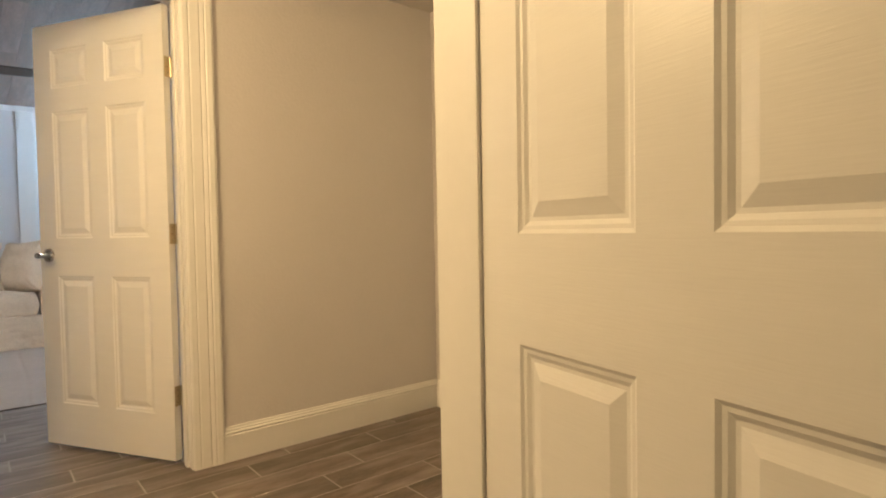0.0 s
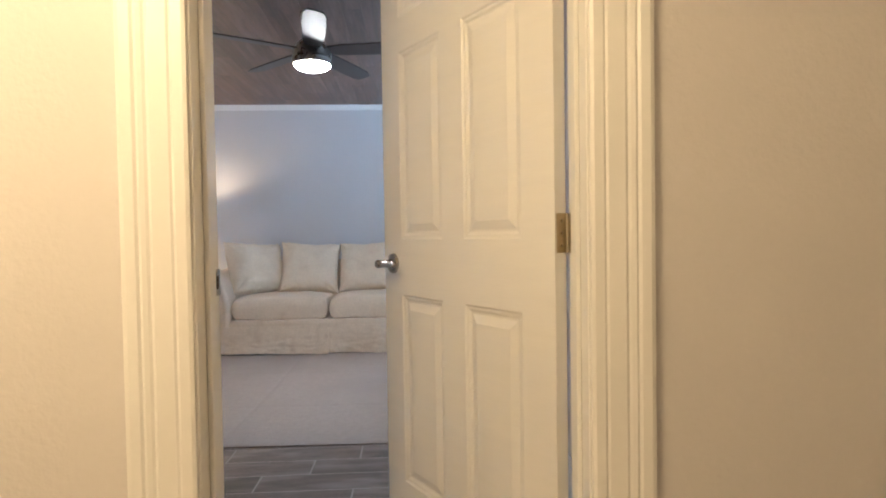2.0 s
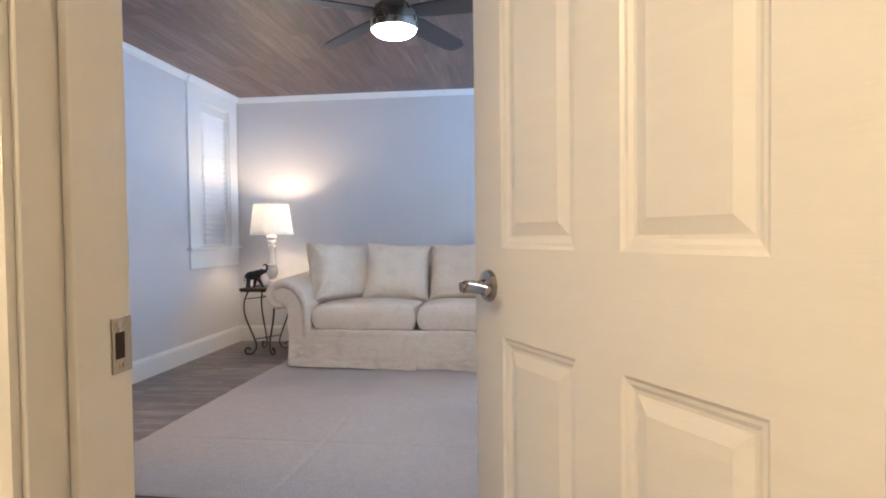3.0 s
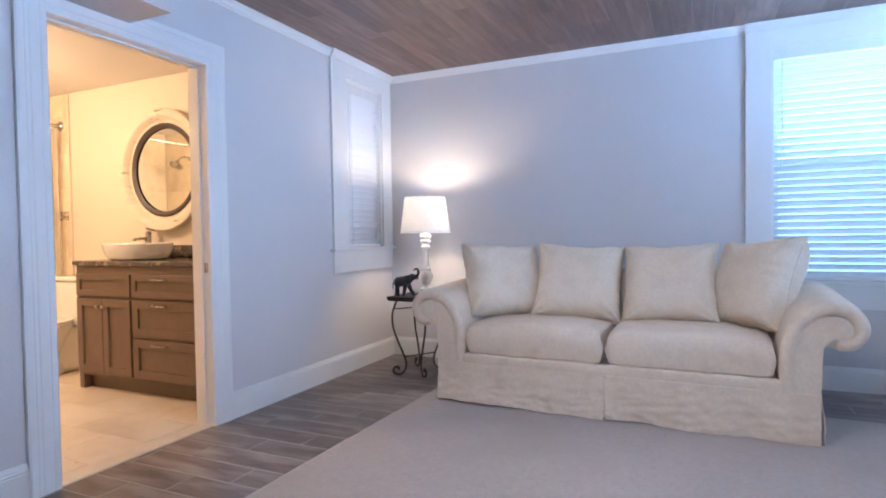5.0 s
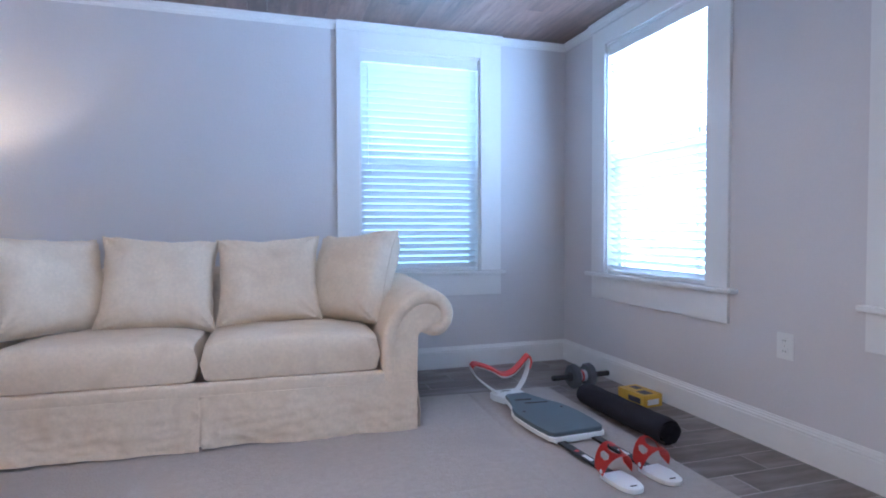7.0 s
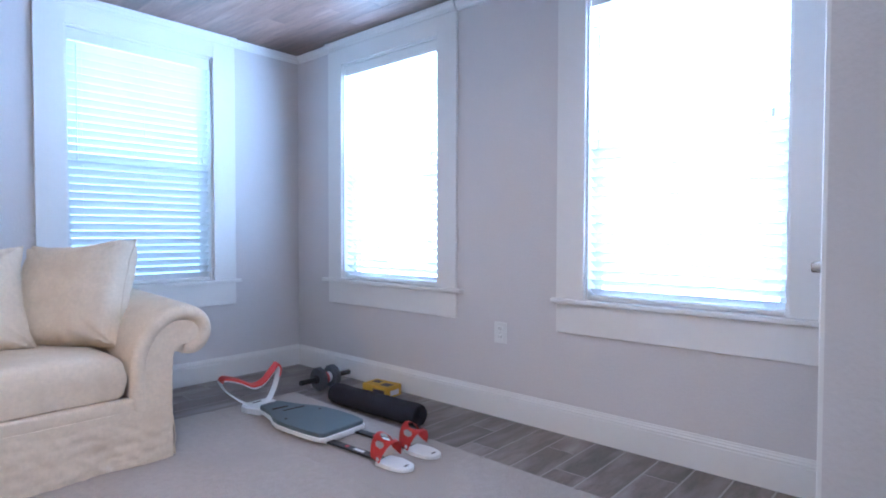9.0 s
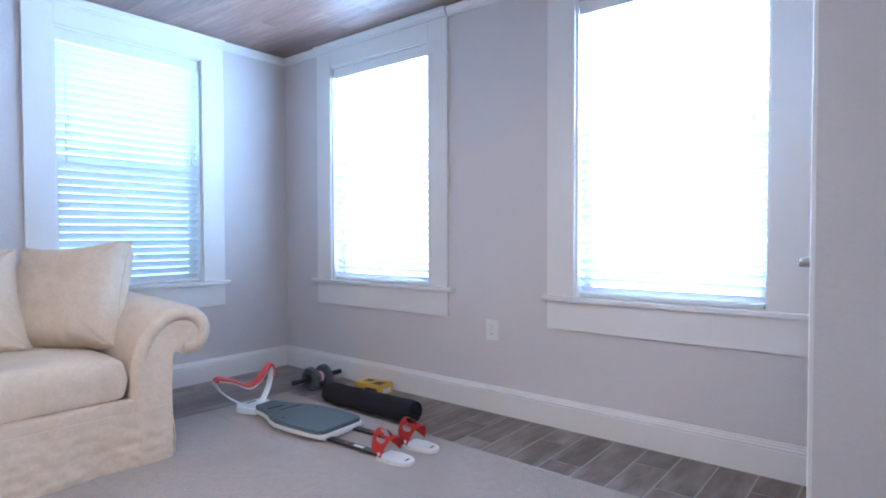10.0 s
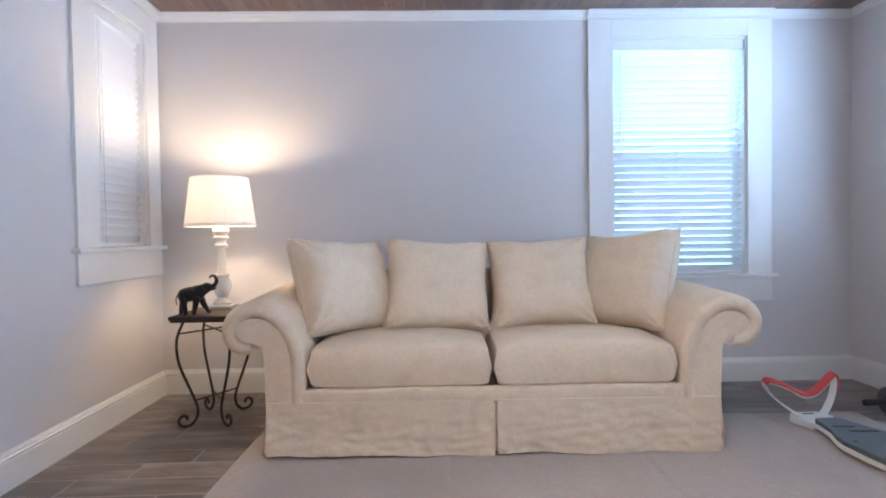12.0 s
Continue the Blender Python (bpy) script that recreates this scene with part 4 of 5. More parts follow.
part("harp", tube(bmesh.new(), smoothpath([(0, 0.02, 0.50), (0, 0.06, 0.58), (0, 0.05, 0.68), (0, 0, 0.735), (0, -0.05, 0.68), (0, -0.06, 0.58), (0, -0.02, 0.50)], 5), 0.002, 6), NICKEL, tl)
part("spider", tube(bmesh.new(), [(-0.157, 0, 0.738), (0.157, 0, 0.738)], 0.0018, 6), NICKEL, tl)
part("finial", lathe(bmesh.new(), [(0, 0.735), (0.007, 0.737), (0.005, 0.748), (0.008, 0.756), (0, 0.766)], 12), NICKEL, tl, "", True)
part("bulb", lathe(bmesh.new(), [(0.012, 0.535), (0.014, 0.545), (0.020, 0.558), (0.012, 0.568), (0, 0.570)], 14), material("lit_bulb", (1.0, 0.85, 0.6), 0.4, emit=2.0, bump=0), tl, "", True)


def elephant():
    el = bmesh.new()

    def blob(c, r, seg=14):
        g = bmesh.ops.create_uvsphere(el, u_segments=seg, v_segments=10, radius=1.0)
        bmesh.ops.transform(el, matrix=Matrix.Translation(c) @ Matrix.Diagonal((*r, 1)), verts=g["verts"])
    blob((-0.004, 0, 0.116), (0.074, 0.040, 0.043))
    blob((-0.042, 0, 0.108), (0.040, 0.038, 0.044))
    blob((0.030, 0, 0.126), (0.044, 0.036, 0.042))
    blob((0.078, 0, 0.152), (0.032, 0.025, 0.029))
    blob((0.058, 0, 0.140), (0.034, 0.027, 0.032))
    for sy in (-1, 1):
        blob((0.052, sy * 0.032, 0.136), (0.024, 0.006, 0.034))
        tube(el, smoothpath([(0.094, sy * 0.015, 0.142), (0.112, sy * 0.019, 0.138), (0.126, sy * 0.017, 0.148)], 4), [0.0045] * 7 + [0.003, 0.002], 6)
    tube(el, smoothpath([(0.096, 0, 0.152), (0.118, 0, 0.162), (0.132, 0, 0.186), (0.124, 0, 0.214), (0.104, 0, 0.218), (0.094, 0, 0.204)], 5), [0.015 - 0.010 * k / 25 for k in range(26)], 10)
    for x, y, k in ((-0.058, 0.022, -0.014), (-0.046, -0.022, 0.012), (0.036, 0.022, 0.046), (0.026, -0.022, -0.016)):
        tube(el, smoothpath([(x, y, 0.10), (x + k * 0.35, y, 0.058), (x + k * 0.9, y, 0.014), (x + k, y, 0.0)], 4), [0.022 - 0.0105 * min(1, i / 8) for i in range(13)], 10)
    tube(el, smoothpath([(-0.078, 0, 0.12), (-0.090, 0, 0.09), (-0.086, 0, 0.055)], 4), 0.0035, 6)
    ob = part("elephant_figurine", el, BRONZE, None, "", True)
    ob.matrix_basis = pose(-1.015, 9.352, 0.5985, 0, 0, 8) @ Matrix.Scale(0.92, 4)
    tagged(ob, "dark carved elephant with raised trunk on the table", "figurine")


elephant()

# ---- ceiling fan ----
fan = thing("ceiling_fan", pose(0.648, 7.48, CEIL - 0.02), "brushed nickel ceiling fan with dark blades and lit lamp", "ceiling fan")
part("canopy", lathe(bmesh.new(), [(0, 0.0195), (0.068, 0.0195), (0.070, -0.012), (0.060, -0.040), (0.040, -0.058), (0.022, -0.066), (0, -0.066)], 36), NICKEL, fan, "polished nickel canopy", True)
part("downrod", lathe(bmesh.new(), [(0, -0.06), (0.016, -0.06), (0.016, -0.15), (0, -0.15)], 18), NICKEL, fan, "", True)
part("motor_housing", lathe(bmesh.new(), [(0, -0.125), (0.030, -0.125), (0.060, -0.145), (0.100, -0.190), (0.118, -0.225), (0.120, -0.262), (0.112, -0.268), (0, -0.268)], 44), NICKEL, fan, "brushed nickel motor housing", True)
part("light_ring", lathe(bmesh.new(), [(0.108, -0.268), (0.122, -0.270), (0.122, -0.300), (0.114, -0.305), (0.108, -0.302)], 44), NICKEL, fan, "polished ring round the lamp", True)
part("diffuser", lathe(bmesh.new(), [(0.113, -0.300), (0.108, -0.312), (0.092, -0.325), (0.060, -0.336), (0, -0.341)], 40), FANGLASS, fan, "glowing frosted glass bowl", True)
for k in range(5):
    bm = bmesh.new()
    outline = [(0.10, -0.045), (0.20, -0.062), (0.45, -0.068), (0.60, -0.064), (0.655, -0.045), (0.665, 0.0), (0.655, 0.045), (0.60, 0.062), (0.45, 0.066), (0.20, 0.060), (0.10, 0.045)]
    top = [bm.verts.new((x, y, 0.004)) for x, y in outline]
    bot = [bm.verts.new((x, y, -0.004)) for x, y in outline]
    bm.faces.new(top)
    bm.faces.new(bot[::-1])
    for i in range(len(outline)):
        bm.faces.new((top[i], bot[i], bot[(i + 1) % len(outline)], top[(i + 1) % len(outline)]))
    blade = part("blade", bm, FANBLADE, fan, "dark brown fan blade", False, Matrix.Rotation(radians(65 + 72 * k), 4, 'Z') @ Matrix.Translation((0, 0, -0.215)) @ Matrix.Rotation(radians(-11), 4, 'X'))
    part("blade_iron", boxm(0.09, 0.20, -0.018, 0.018, 0.004, 0.009, 0.002), NICKEL, blade)

# ---- wall outlet ----
ol = thing("wall_outlet", pose(E, 8.029, 0.483), "white wall outlet plate above the baseboard", "outlet")
part("plate", boxm(-0.006, 0, -0.043, 0.043, -0.060, 0.060, 0.003, 2), PLASTICW, ol)
for dz in (-0.024, 0.024):
    part("receptacle", boxm(-0.0085, -0.0055, -0.017, 0.017, dz - 0.014, dz + 0.014, 0.003, 2), PLASTICW, ol)
    # raised dark slivers paint the shade of the outlet slots
    for dy in (-0.007, 0.007):
        part("slot", boxm(-0.0090, -0.0080, dy - 0.0012, dy + 0.0012, dz - 0.004, dz + 0.005), DARKHOLE, ol)
part("screw", lathe(bmesh.new(), [(0, 0), (0.003, 0), (0.002, 0.001), (0, 0.001)], 8), NICKEL, ol, "", True, Matrix.Translation((-0.006, 0, 0)) @ Matrix.Rotation(radians(-90), 4, 'Y'))

# ---- exercise things on the rug and floor ----


def plate(outline, z0, z1, bevel=0.0):
    bm = bmesh.new()
    a = [bm.verts.new((x, y, z0)) for x, y in outline]
    b = [bm.verts.new((x, y, z1)) for x, y in outline]
    bm.faces.new(a[::-1])
    t = bm.faces.new(b)
    for i in range(len(outline)):
        j = (i + 1) % len(outline)
        bm.faces.new((a[i], a[j], b[j], b[i]))
    if bevel:
        bmesh.ops.bevel(bm, geom=list(t.edges), offset=bevel, segments=2, affect='EDGES', profile=0.5)
    return bm


def band(pts, width, thick, across):
    """A flat ribbon along pts, width wide on the axis across, thick through."""
    bm = bmesh.new()
    pts, ax = [Vector(p) for p in pts], Vector(across).normalized()
    rings = []
    for i, p in enumerate(pts):
        d = (pts[min(i + 1, len(pts) - 1)] - pts[max(i - 1, 0)]).normalized()
        n = d.cross(ax).normalized()
        w = ax * (width / 2)
        rings.append([bm.verts.new(q) for q in (p - w, p - w * 0.85 + n * thick / 2, p + w * 0.85 + n * thick / 2, p + w, p + w * 0.85 - n * thick / 2, p - w * 0.85 - n * thick / 2)])
    for a, b in zip(rings, rings[1:]):
        for k in range(6):
            bm.faces.new((a[k], a[(k + 1) % 6], b[(k + 1) % 6], b[k]))
    bm.faces.new(rings[0])
    bm.faces.new(rings[-1][::-1])
    return bm


ab = thing("sit_up_trainer", pose(2.185, 8.755, 0.0105, 0, 0, 3.0), "grey and white sit-up board with red foot straps", "exercise board")
half = [(0.052, 0.290), (0.068, 0.272), (0.080, 0.205), (0.100, 0.125), (0.138, 0.05), (0.160, -0.02), (0.163, -0.14), (0.158, -0.26), (0.148, -0.345), (0.130, -0.365)]
outline = [(x, y) for x, y in half] + [(-x, y) for x, y in half[::-1]]
outline = outline[::-1]
part("board_base", plate([(x * 1.02, y * 1.01) for x, y in outline], 0.020, 0.040, 0.006), PLASTICW, ab, "white moulded base")
pad = part("pad", plate([(x * 0.985, y * 0.985) for x, y in outline], 0.040, 0.060, 0.004), PADGREY, ab, "dark grey foam pad")
# the pad is uncut: dark strips paint the shade in its slots
part("slot", boxm(-0.085, 0.010, 0.140, 0.160, 0.0602, 0.0612, 0.0003, m=Matrix.Rotation(radians(-8), 4, 'Z')), DARKHOLE, pad, "dark strip coloured as the shade in a grip slot")
part("slot", boxm(-0.050, 0.080, 0.080, 0.095, 0.0602, 0.0612, 0.0003, m=Matrix.Rotation(radians(-8), 4, 'Z')), DARKHOLE, pad, "dark strip coloured as the shade in a grip slot")
for x, y in ((-0.11, -0.03), (0.115, -0.03)):
    part("rivet", lathe(bmesh.new(), [(0, 0.0602), (0.009, 0.0602), (0.007, 0.0612), (0, 0.0612)], 12), DARKHOLE, pad, "", True, Matrix.Translation((x, y, 0)))
part("under_block", boxm(-0.12, 0.12, -0.36, -0.18, 0.004, 0.022, 0.004), PLASTICW, ab, "pale support block")
for sx in (-0.093, 0.093):
    rail = part("rail", boxm(sx - 0.021, sx + 0.021, -0.845, -0.30, 0.006, 0.018, 0.002), RAILBLACK, ab, "flat black rail")
    part("logo_mark", boxm(sx - 0.010, sx + 0.010, -0.600, -0.535, 0.0182, 0.0188), PRINTWHITE, rail, "pale printed mark")
    part("red_dot", lathe(bmesh.new(), [(0, 0.0182), (0.011, 0.0182), (0.011, 0.0189), (0, 0.0189)], 14), PRINTRED, rail, "", False, Matrix.Translation((sx, -0.485, 0)))
    fo = [(sx + x, y) for x, y in ((-0.050, -0.725), (0.050, -0.725), (0.054, -0.795), (0.050, -0.845), (0.040, -0.875), (0.022, -0.893), (0.0, -0.898), (-0.022, -0.893), (-0.040, -0.875), (-0.050, -0.845), (-0.054, -0.795))]
    fp = part("foot_plate", plate(fo[::-1], 0.004, 0.022, 0.005), PLASTICW, ab, "white foot plate")
    part("logo_mark", boxm(sx - 0.014, sx + 0.014, -0.870, -0.861, 0.0222, 0.0228), DARKHOLE, fp, "small dark mark")
    # curved red strap with a round opening
    st = bmesh.new()
    nu, nv = 52, 22
    gridv = []
    for i in range(nu + 1):
        u = i / nu * 2 - 1
        col = []
        for j in range(nv + 1):
            v = j / nv
            ang = radians(90 + 82 * u)
            wd = 0.034 + 0.044 * (1 - abs(u)) ** 0.8
            col.append(st.verts.new((sx - 0.070 * math.cos(ang), -0.742 + (v - 0.5) * wd * 1.5 - 0.010 * (1 - abs(u)), 0.020 + 0.105 * math.sin(ang) ** 0.9 + 0.020 * (v - 0.5))))
        gridv.append(col)
    for i in range(nu):
        for j in range(nv):
            uu, vv = (i + 0.5) / nu * 2 - 1, (j + 0.5) / nv - 0.5
            if (uu / 0.24) ** 2 + (vv / 0.33) ** 2 > 1.0 and ((abs(uu) - 0.50) / 0.13) ** 2 + (vv / 0.26) ** 2 > 1.0:
                st.faces.new((gridv[i][j], gridv[i + 1][j], gridv[i + 1][j + 1], gridv[i][j + 1]))
    bmesh.ops.solidify(st, geom=st.faces[:], thickness=0.004)
    sp = part("foot_strap", st, PLASTICR, ab, "red perforated foot strap", True)
    for u in (-1, 1):
        part("stud", lathe(bmesh.new(), [(0, 0), (0.009, 0), (0.007, 0.003), (0, 0.003)], 12), PLASTICW, sp, "white strap stud", True, Matrix.Translation((sx + u * 0.069, -0.757, 0.045)) @ Matrix.Rotation(radians(90 * u), 4, 'Y'))
# looped handle at the head end
loop = smoothpath([(-0.045, 0.375, 0.036), (-0.085, 0.395, 0.056), (-0.162, 0.440, 0.122), (-0.196, 0.462, 0.180), (-0.172, 0.466, 0.195), (-0.080, 0.458, 0.165), (0.0, 0.450, 0.120), (0.075, 0.456, 0.130), (0.148, 0.466, 0.185), (0.178, 0.465, 0.215), (0.182, 0.455, 0.185), (0.145, 0.430, 0.110), (0.085, 0.395, 0.056), (0.045, 0.375, 0.036)], 5)
part("head_loop", band(loop, 0.046, 0.008, (0, 1, 0.25)), PLASTICW, ab, "white looped frame", True)
grip = smoothpath([(-0.198, 0.458, 0.190), (-0.172, 0.462, 0.207), (-0.086, 0.454, 0.178), (0.0, 0.446, 0.134), (0.075, 0.452, 0.144), (0.148, 0.462, 0.200), (0.180, 0.462, 0.229), (0.194, 0.458, 0.200), (0.178, 0.447, 0.160)], 6)
part("grip", band(grip, 0.050, 0.013, (0, 1, 0.25)), PLASTICR, ab, "red padded grip", True)
part("loop_base", plate([(-0.070, 0.270), (0.070, 0.270), (0.100, 0.360), (0.096, 0.410), (0.070, 0.440), (-0.070, 0.440), (-0.096, 0.410), (-0.100, 0.360)], 0.006, 0.042, 0.008), PLASTICW, ab, "white loop base")
# dark strip laid on the base paints the shade of its slot
part("base_slot", boxm(-0.030, 0.030, 0.396, 0.408, 0.0422, 0.0430), DARKHOLE, ab, "dark strip coloured as the shade in a slot")

rl = thing("ab_roller", pose(2.725, 9.245, 0.0, 0, 0, 2) @ Matrix.Scale(0.88, 4), "dark twin-wheel exercise roller with black grips", "exercise roller")
AX = Matrix.Rotation(radians(90), 4, 'Y')
for sx in (-1, 1):
    tyre = [(0.030, -0.022), (0.060, -0.026), (0.078, -0.024), (0.086, -0.014), (0.087, 0.0), (0.086, 0.014), (0.078, 0.024), (0.060, 0.026), (0.030, 0.022), (0.030, -0.022)]
    wh = part("wheel", lathe(bmesh.new(), tyre, 40), RUBBER, rl, "grey ribbed wheel", True, Matrix.Translation((sx * 0.062, 0, 0.0875)) @ AX)
    for k in range(10):
        part("tread", boxm(0.0855, 0.0885, -0.008, 0.008, -0.016, 0.016, 0.001), RUBBER, wh, "", False, Matrix.Rotation(2 * math.pi * k / 10, 4, 'Z'))
    part("hub", lathe(bmesh.new(), [(0, -0.030), (0.032, -0.030), (0.034, 0.0), (0.032, 0.030), (0, 0.030)], 24), RAILBLACK, rl, "", True, Matrix.Translation((sx * 0.062, 0, 0.0875)) @ AX)
    part("grip", lathe(bmesh.new(), [(0, 0.085), (0.016, 0.085), (0.020, 0.105), (0.0195, 0.20), (0.021, 0.225), (0.018, 0.234), (0, 0.234)], 20), RAILBLACK, rl, "black foam grip", True, Matrix.Translation((0, 0, 0.0875)) @ Matrix.Rotation(radians(90 * sx), 4, 'Y'))
part("label_band", lathe(bmesh.new(), [(0, -0.034), (0.040, -0.034), (0.040, 0.034), (0, 0.034)], 24), PRINTWHITE, rl, "white and red printed centre", True, Matrix.Translation((0, 0, 0.0875)) @ AX)
part("label_stripe", lathe(bmesh.new(), [(0.0405, -0.008), (0.0412, -0.008), (0.0412, 0.008), (0.0405, 0.008)], 24), PRINTRED, rl, "", True, Matrix.Translation((0, 0, 0.0875)) @ AX)


def mat_roll():
    bm = bmesh.new()
    n, k = 30, 28
    rings = []
    for i in range(n + 1):
        t = i / n
        y = (t - 0.5) * 0.70
        end = min(t, 1 - t) * n
        rr = 0.066 * (0.93 + 0.07 * min(1, end / 2)) * (1 + 0.03 * noise.noise(Vector((t * 4, 0, 3))))
        rings.append([bm.verts.new((rr * math.cos(2 * math.pi * j / k) * 1.03, y, 0.060 + rr * 0.91 * math.sin(2 * math.pi * j / k) + 0.007 * noise.noise(Vector((3 * math.cos(0.224 * j), t * 7, 3 * math.sin(0.224 * j)))))) for j in range(k)])
    for a, b in zip(rings, rings[1:]):
        for j in range(k):
            bm.faces.new((a[j], a[(j + 1) % k], b[(j + 1) % k], b[j]))
    mr = thing("rolled_mat", pose(2.590, 8.600, 0.0, 0, 0, 1.5), "black exercise mat rolled up on the floor", "exercise mat")
    part("roll", bm, MATBLACK, mr, "", True)
    for y in (-0.349, 0.349):
        sp = []
        for q in range(80):
            a = q * 0.36
            r = 0.008 + 0.046 * q / 80
            sp.append((r * math.cos(a), y, 0.057 + 0.92 * r * math.sin(a)))
        part("spiral_end", tube(bmesh.new(), sp, 0.0045, 5), MATBLACK, mr, "", True)


mat_roll()
bx = thing("small_carton", pose(2.890, 8.870, 0.0, 0, 0, 6) @ Matrix.Scale(0.9, 4), "small yellow printed cardboard box on the floor", "box")
part("carton", boxm(-0.075, 0.075, -0.12, 0.12, 0.001, 0.078, 0.002), BOXYELLOW, bx)
part("lid_flap", boxm(-0.073, 0.073, -0.118, 0.118, 0.0782, 0.0800, 0.0006), BOXYELLOW, bx)
for q in ((-0.05, 0.02, -0.10, -0.02), (-0.01, 0.045, 0.02, 0.09)):
    part("printed_bar", boxm(q[0], q[1], q[2], q[3], 0.0801, 0.0806), BOXBLUE, bx, "dark printed shape")
part("printed_bar", boxm(-0.0757, -0.0751, -0.09, 0.02, 0.020, 0.055), BOXBLUE, bx, "dark printed shape")
part("printed_bar", boxm(-0.045, 0.045, -0.1207, -0.1201, 0.015, 0.050), PRINTWHITE, bx, "pale printed label")

# ---- bathroom ----


def shaker(parent, name, x0, x1, z0, z1, y, label=""):
    bm = bmesh.new()
    fw = 0.055 if z1 - z0 > 0.18 else 0.04
    for a, b, c, d in ((x0, x0 + fw, z0, z1), (x1 - fw, x1, z0, z1), (x0 + fw, x1 - fw, z0, z0 + fw), (x0 + fw, x1 - fw, z1 - fw, z1)):
        box(bm, a, b, y - 0.020, y, c, d, 0.001)
    box(bm, x0 + fw - 0.004, x1 - fw + 0.004, y - 0.008, y, z0 + fw - 0.004, z1 - fw + 0.004)
    return part(name, bm, VANITY, parent, label)


def pull(parent, x, y, z, w=0.10):
    bm = tube(bmesh.new(), smoothpath([(x - w / 2, y, z), (x - w / 2 + 0.004, y - 0.024, z), (x, y - 0.028, z), (x + w / 2 - 0.004, y - 0.024, z), (x + w / 2, y, z)], 5), 0.0048, 8)
    part("handle", bm, NICKEL, parent, "satin nickel pull", True)


VX0, VX1, VXM, VY, VYB = -3.03, -1.640, -2.452, 8.215, 8.749
van = thing("vanity_cabinet", pose(0, 0, 0), "grey-brown shaker vanity with two doors and three drawers", "cabinet")
part("body", boxm(VX0, VX1, VY, VYB, 0.10, 0.873), VANITY, van)
part("toe_kick", boxm(VX0 + 0.04, VX1, VY + 0.06, VYB, 0.0005, 0.0998), VANITY, van)
part("foot", boxm(VX0, VX0 + 0.05, VY, VY + 0.058, 0.0005, 0.0998), VANITY, van)
shaker(van, "false_drawer", VX0 + 0.02, VXM - 0.010, 0.665, 0.815, VY)
xm = (VX0 + VXM) / 2
for a, b, s in ((VX0 + 0.02, xm - 0.002, 1), (xm + 0.002, VXM - 0.010, -1)):
    d = shaker(van, "door", a, b, 0.125, 0.645, VY)
    kx = b - 0.028 if s > 0 else a + 0.028
    part("knob", lathe(bmesh.new(), [(0, 0), (0.006, 0), (0.006, 0.012), (0.014, 0.016), (0.014, 0.024), (0, 0.027)], 16), NICKEL, d, "round satin nickel knob", True, Matrix.Translation((kx, VY - 0.020, 0.59)) @ Matrix.Rotation(radians(90), 4, 'X'))
for z0, z1 in ((0.665, 0.815), (0.405, 0.645), (0.125, 0.385)):
    d = shaker(van, "drawer", VXM + 0.010, VX1 - 0.015, z0, z1, VY)
    pull(d, -2.175, VY - 0.020, z1 - 0.028, 0.13)
tagged(part("vanity_worktop", boxm(VX0 - 0.012, VX1, VY - 0.025, VYB, 0.8735, 0.905, 0.004), GRANITE), "dark speckled granite worktop on the vanity", "worktop")
tagged(part("splashback", boxm(VX0 - 0.01, VX1, 8.728, 8.7515, 0.9055, 1.00, 0.003), GRANITE), "low dark granite splashback", "splashback")
sinkprof = [(0, 0.012), (0.16, 0.012), (0.20, 0.03), (0.222, 0.085), (0.226, 0.115), (0.234, 0.118), (0.238, 0.112), (0.222, 0.05), (0.20, 0.012), (0.17, 0.0), (0, 0.0)]
tagged(part("vessel_sink", lathe(bmesh.new(), sinkprof, 48, None, 1.22, 0.80), CERAMIC, None, "", True, pose(-2.70, 8.45, 0.9055)), "white oval ceramic vessel sink on the worktop", "sink")
fc = thing("faucet", pose(-2.86, 8.665, 0.9055), "tall brushed nickel faucet behind the sink", "faucet")
part("body", lathe(bmesh.new(), [(0, 0), (0.028, 0), (0.028, 0.006), (0.022, 0.010), (0.022, 0.17), (0.024, 0.19), (0.018, 0.205), (0, 0.208)], 24), NICKEL, fc, "", True)
part("spout", boxm(-0.018, 0.018, -0.115, -0.005, 0.145, 0.165, 0.006, 2, Matrix.Rotation(radians(6), 4, 'X')), NICKEL, fc, "", True)
part("lever", boxm(-0.012, 0.012, -0.075, 0.01, 0.212, 0.222, 0.004, 2, Matrix.Rotation(radians(-14), 4, 'X')), NICKEL, fc, "", True)
sd = thing("soap_dispenser", pose(-2.225, 8.60, 0.9055), "white soap bottle with a dark pump", "soap dispenser")
part("bottle", lathe(bmesh.new(), [(0, 0), (0.036, 0), (0.038, 0.006), (0.038, 0.105), (0.030, 0.125), (0.014, 0.135), (0.014, 0.142), (0, 0.142)], 28), FROST, sd, "", True)
pm = part("pump", lathe(bmesh.new(), [(0, 0.140), (0.016, 0.140), (0.016, 0.158), (0.006, 0.160), (0.006, 0.180), (0.012, 0.182), (0.012, 0.192), (0, 0.193)], 18), MIRRORDARK, sd, "dark pump top", True)
part("nozzle", boxm(-0.045, 0.0, -0.005, 0.005, 0.183, 0.191, 0.002), MIRRORDARK, pm)
tagged(part("tumbler", lathe(bmesh.new(), [(0, 0.0), (0.034, 0.0), (0.038, 0.10), (0.035, 0.10), (0.031, 0.005), (0, 0.005)], 24), FROST, None, "", True, pose(-2.06, 8.60, 0.9055)), "small pale tumbler beside the soap bottle", "tumbler")

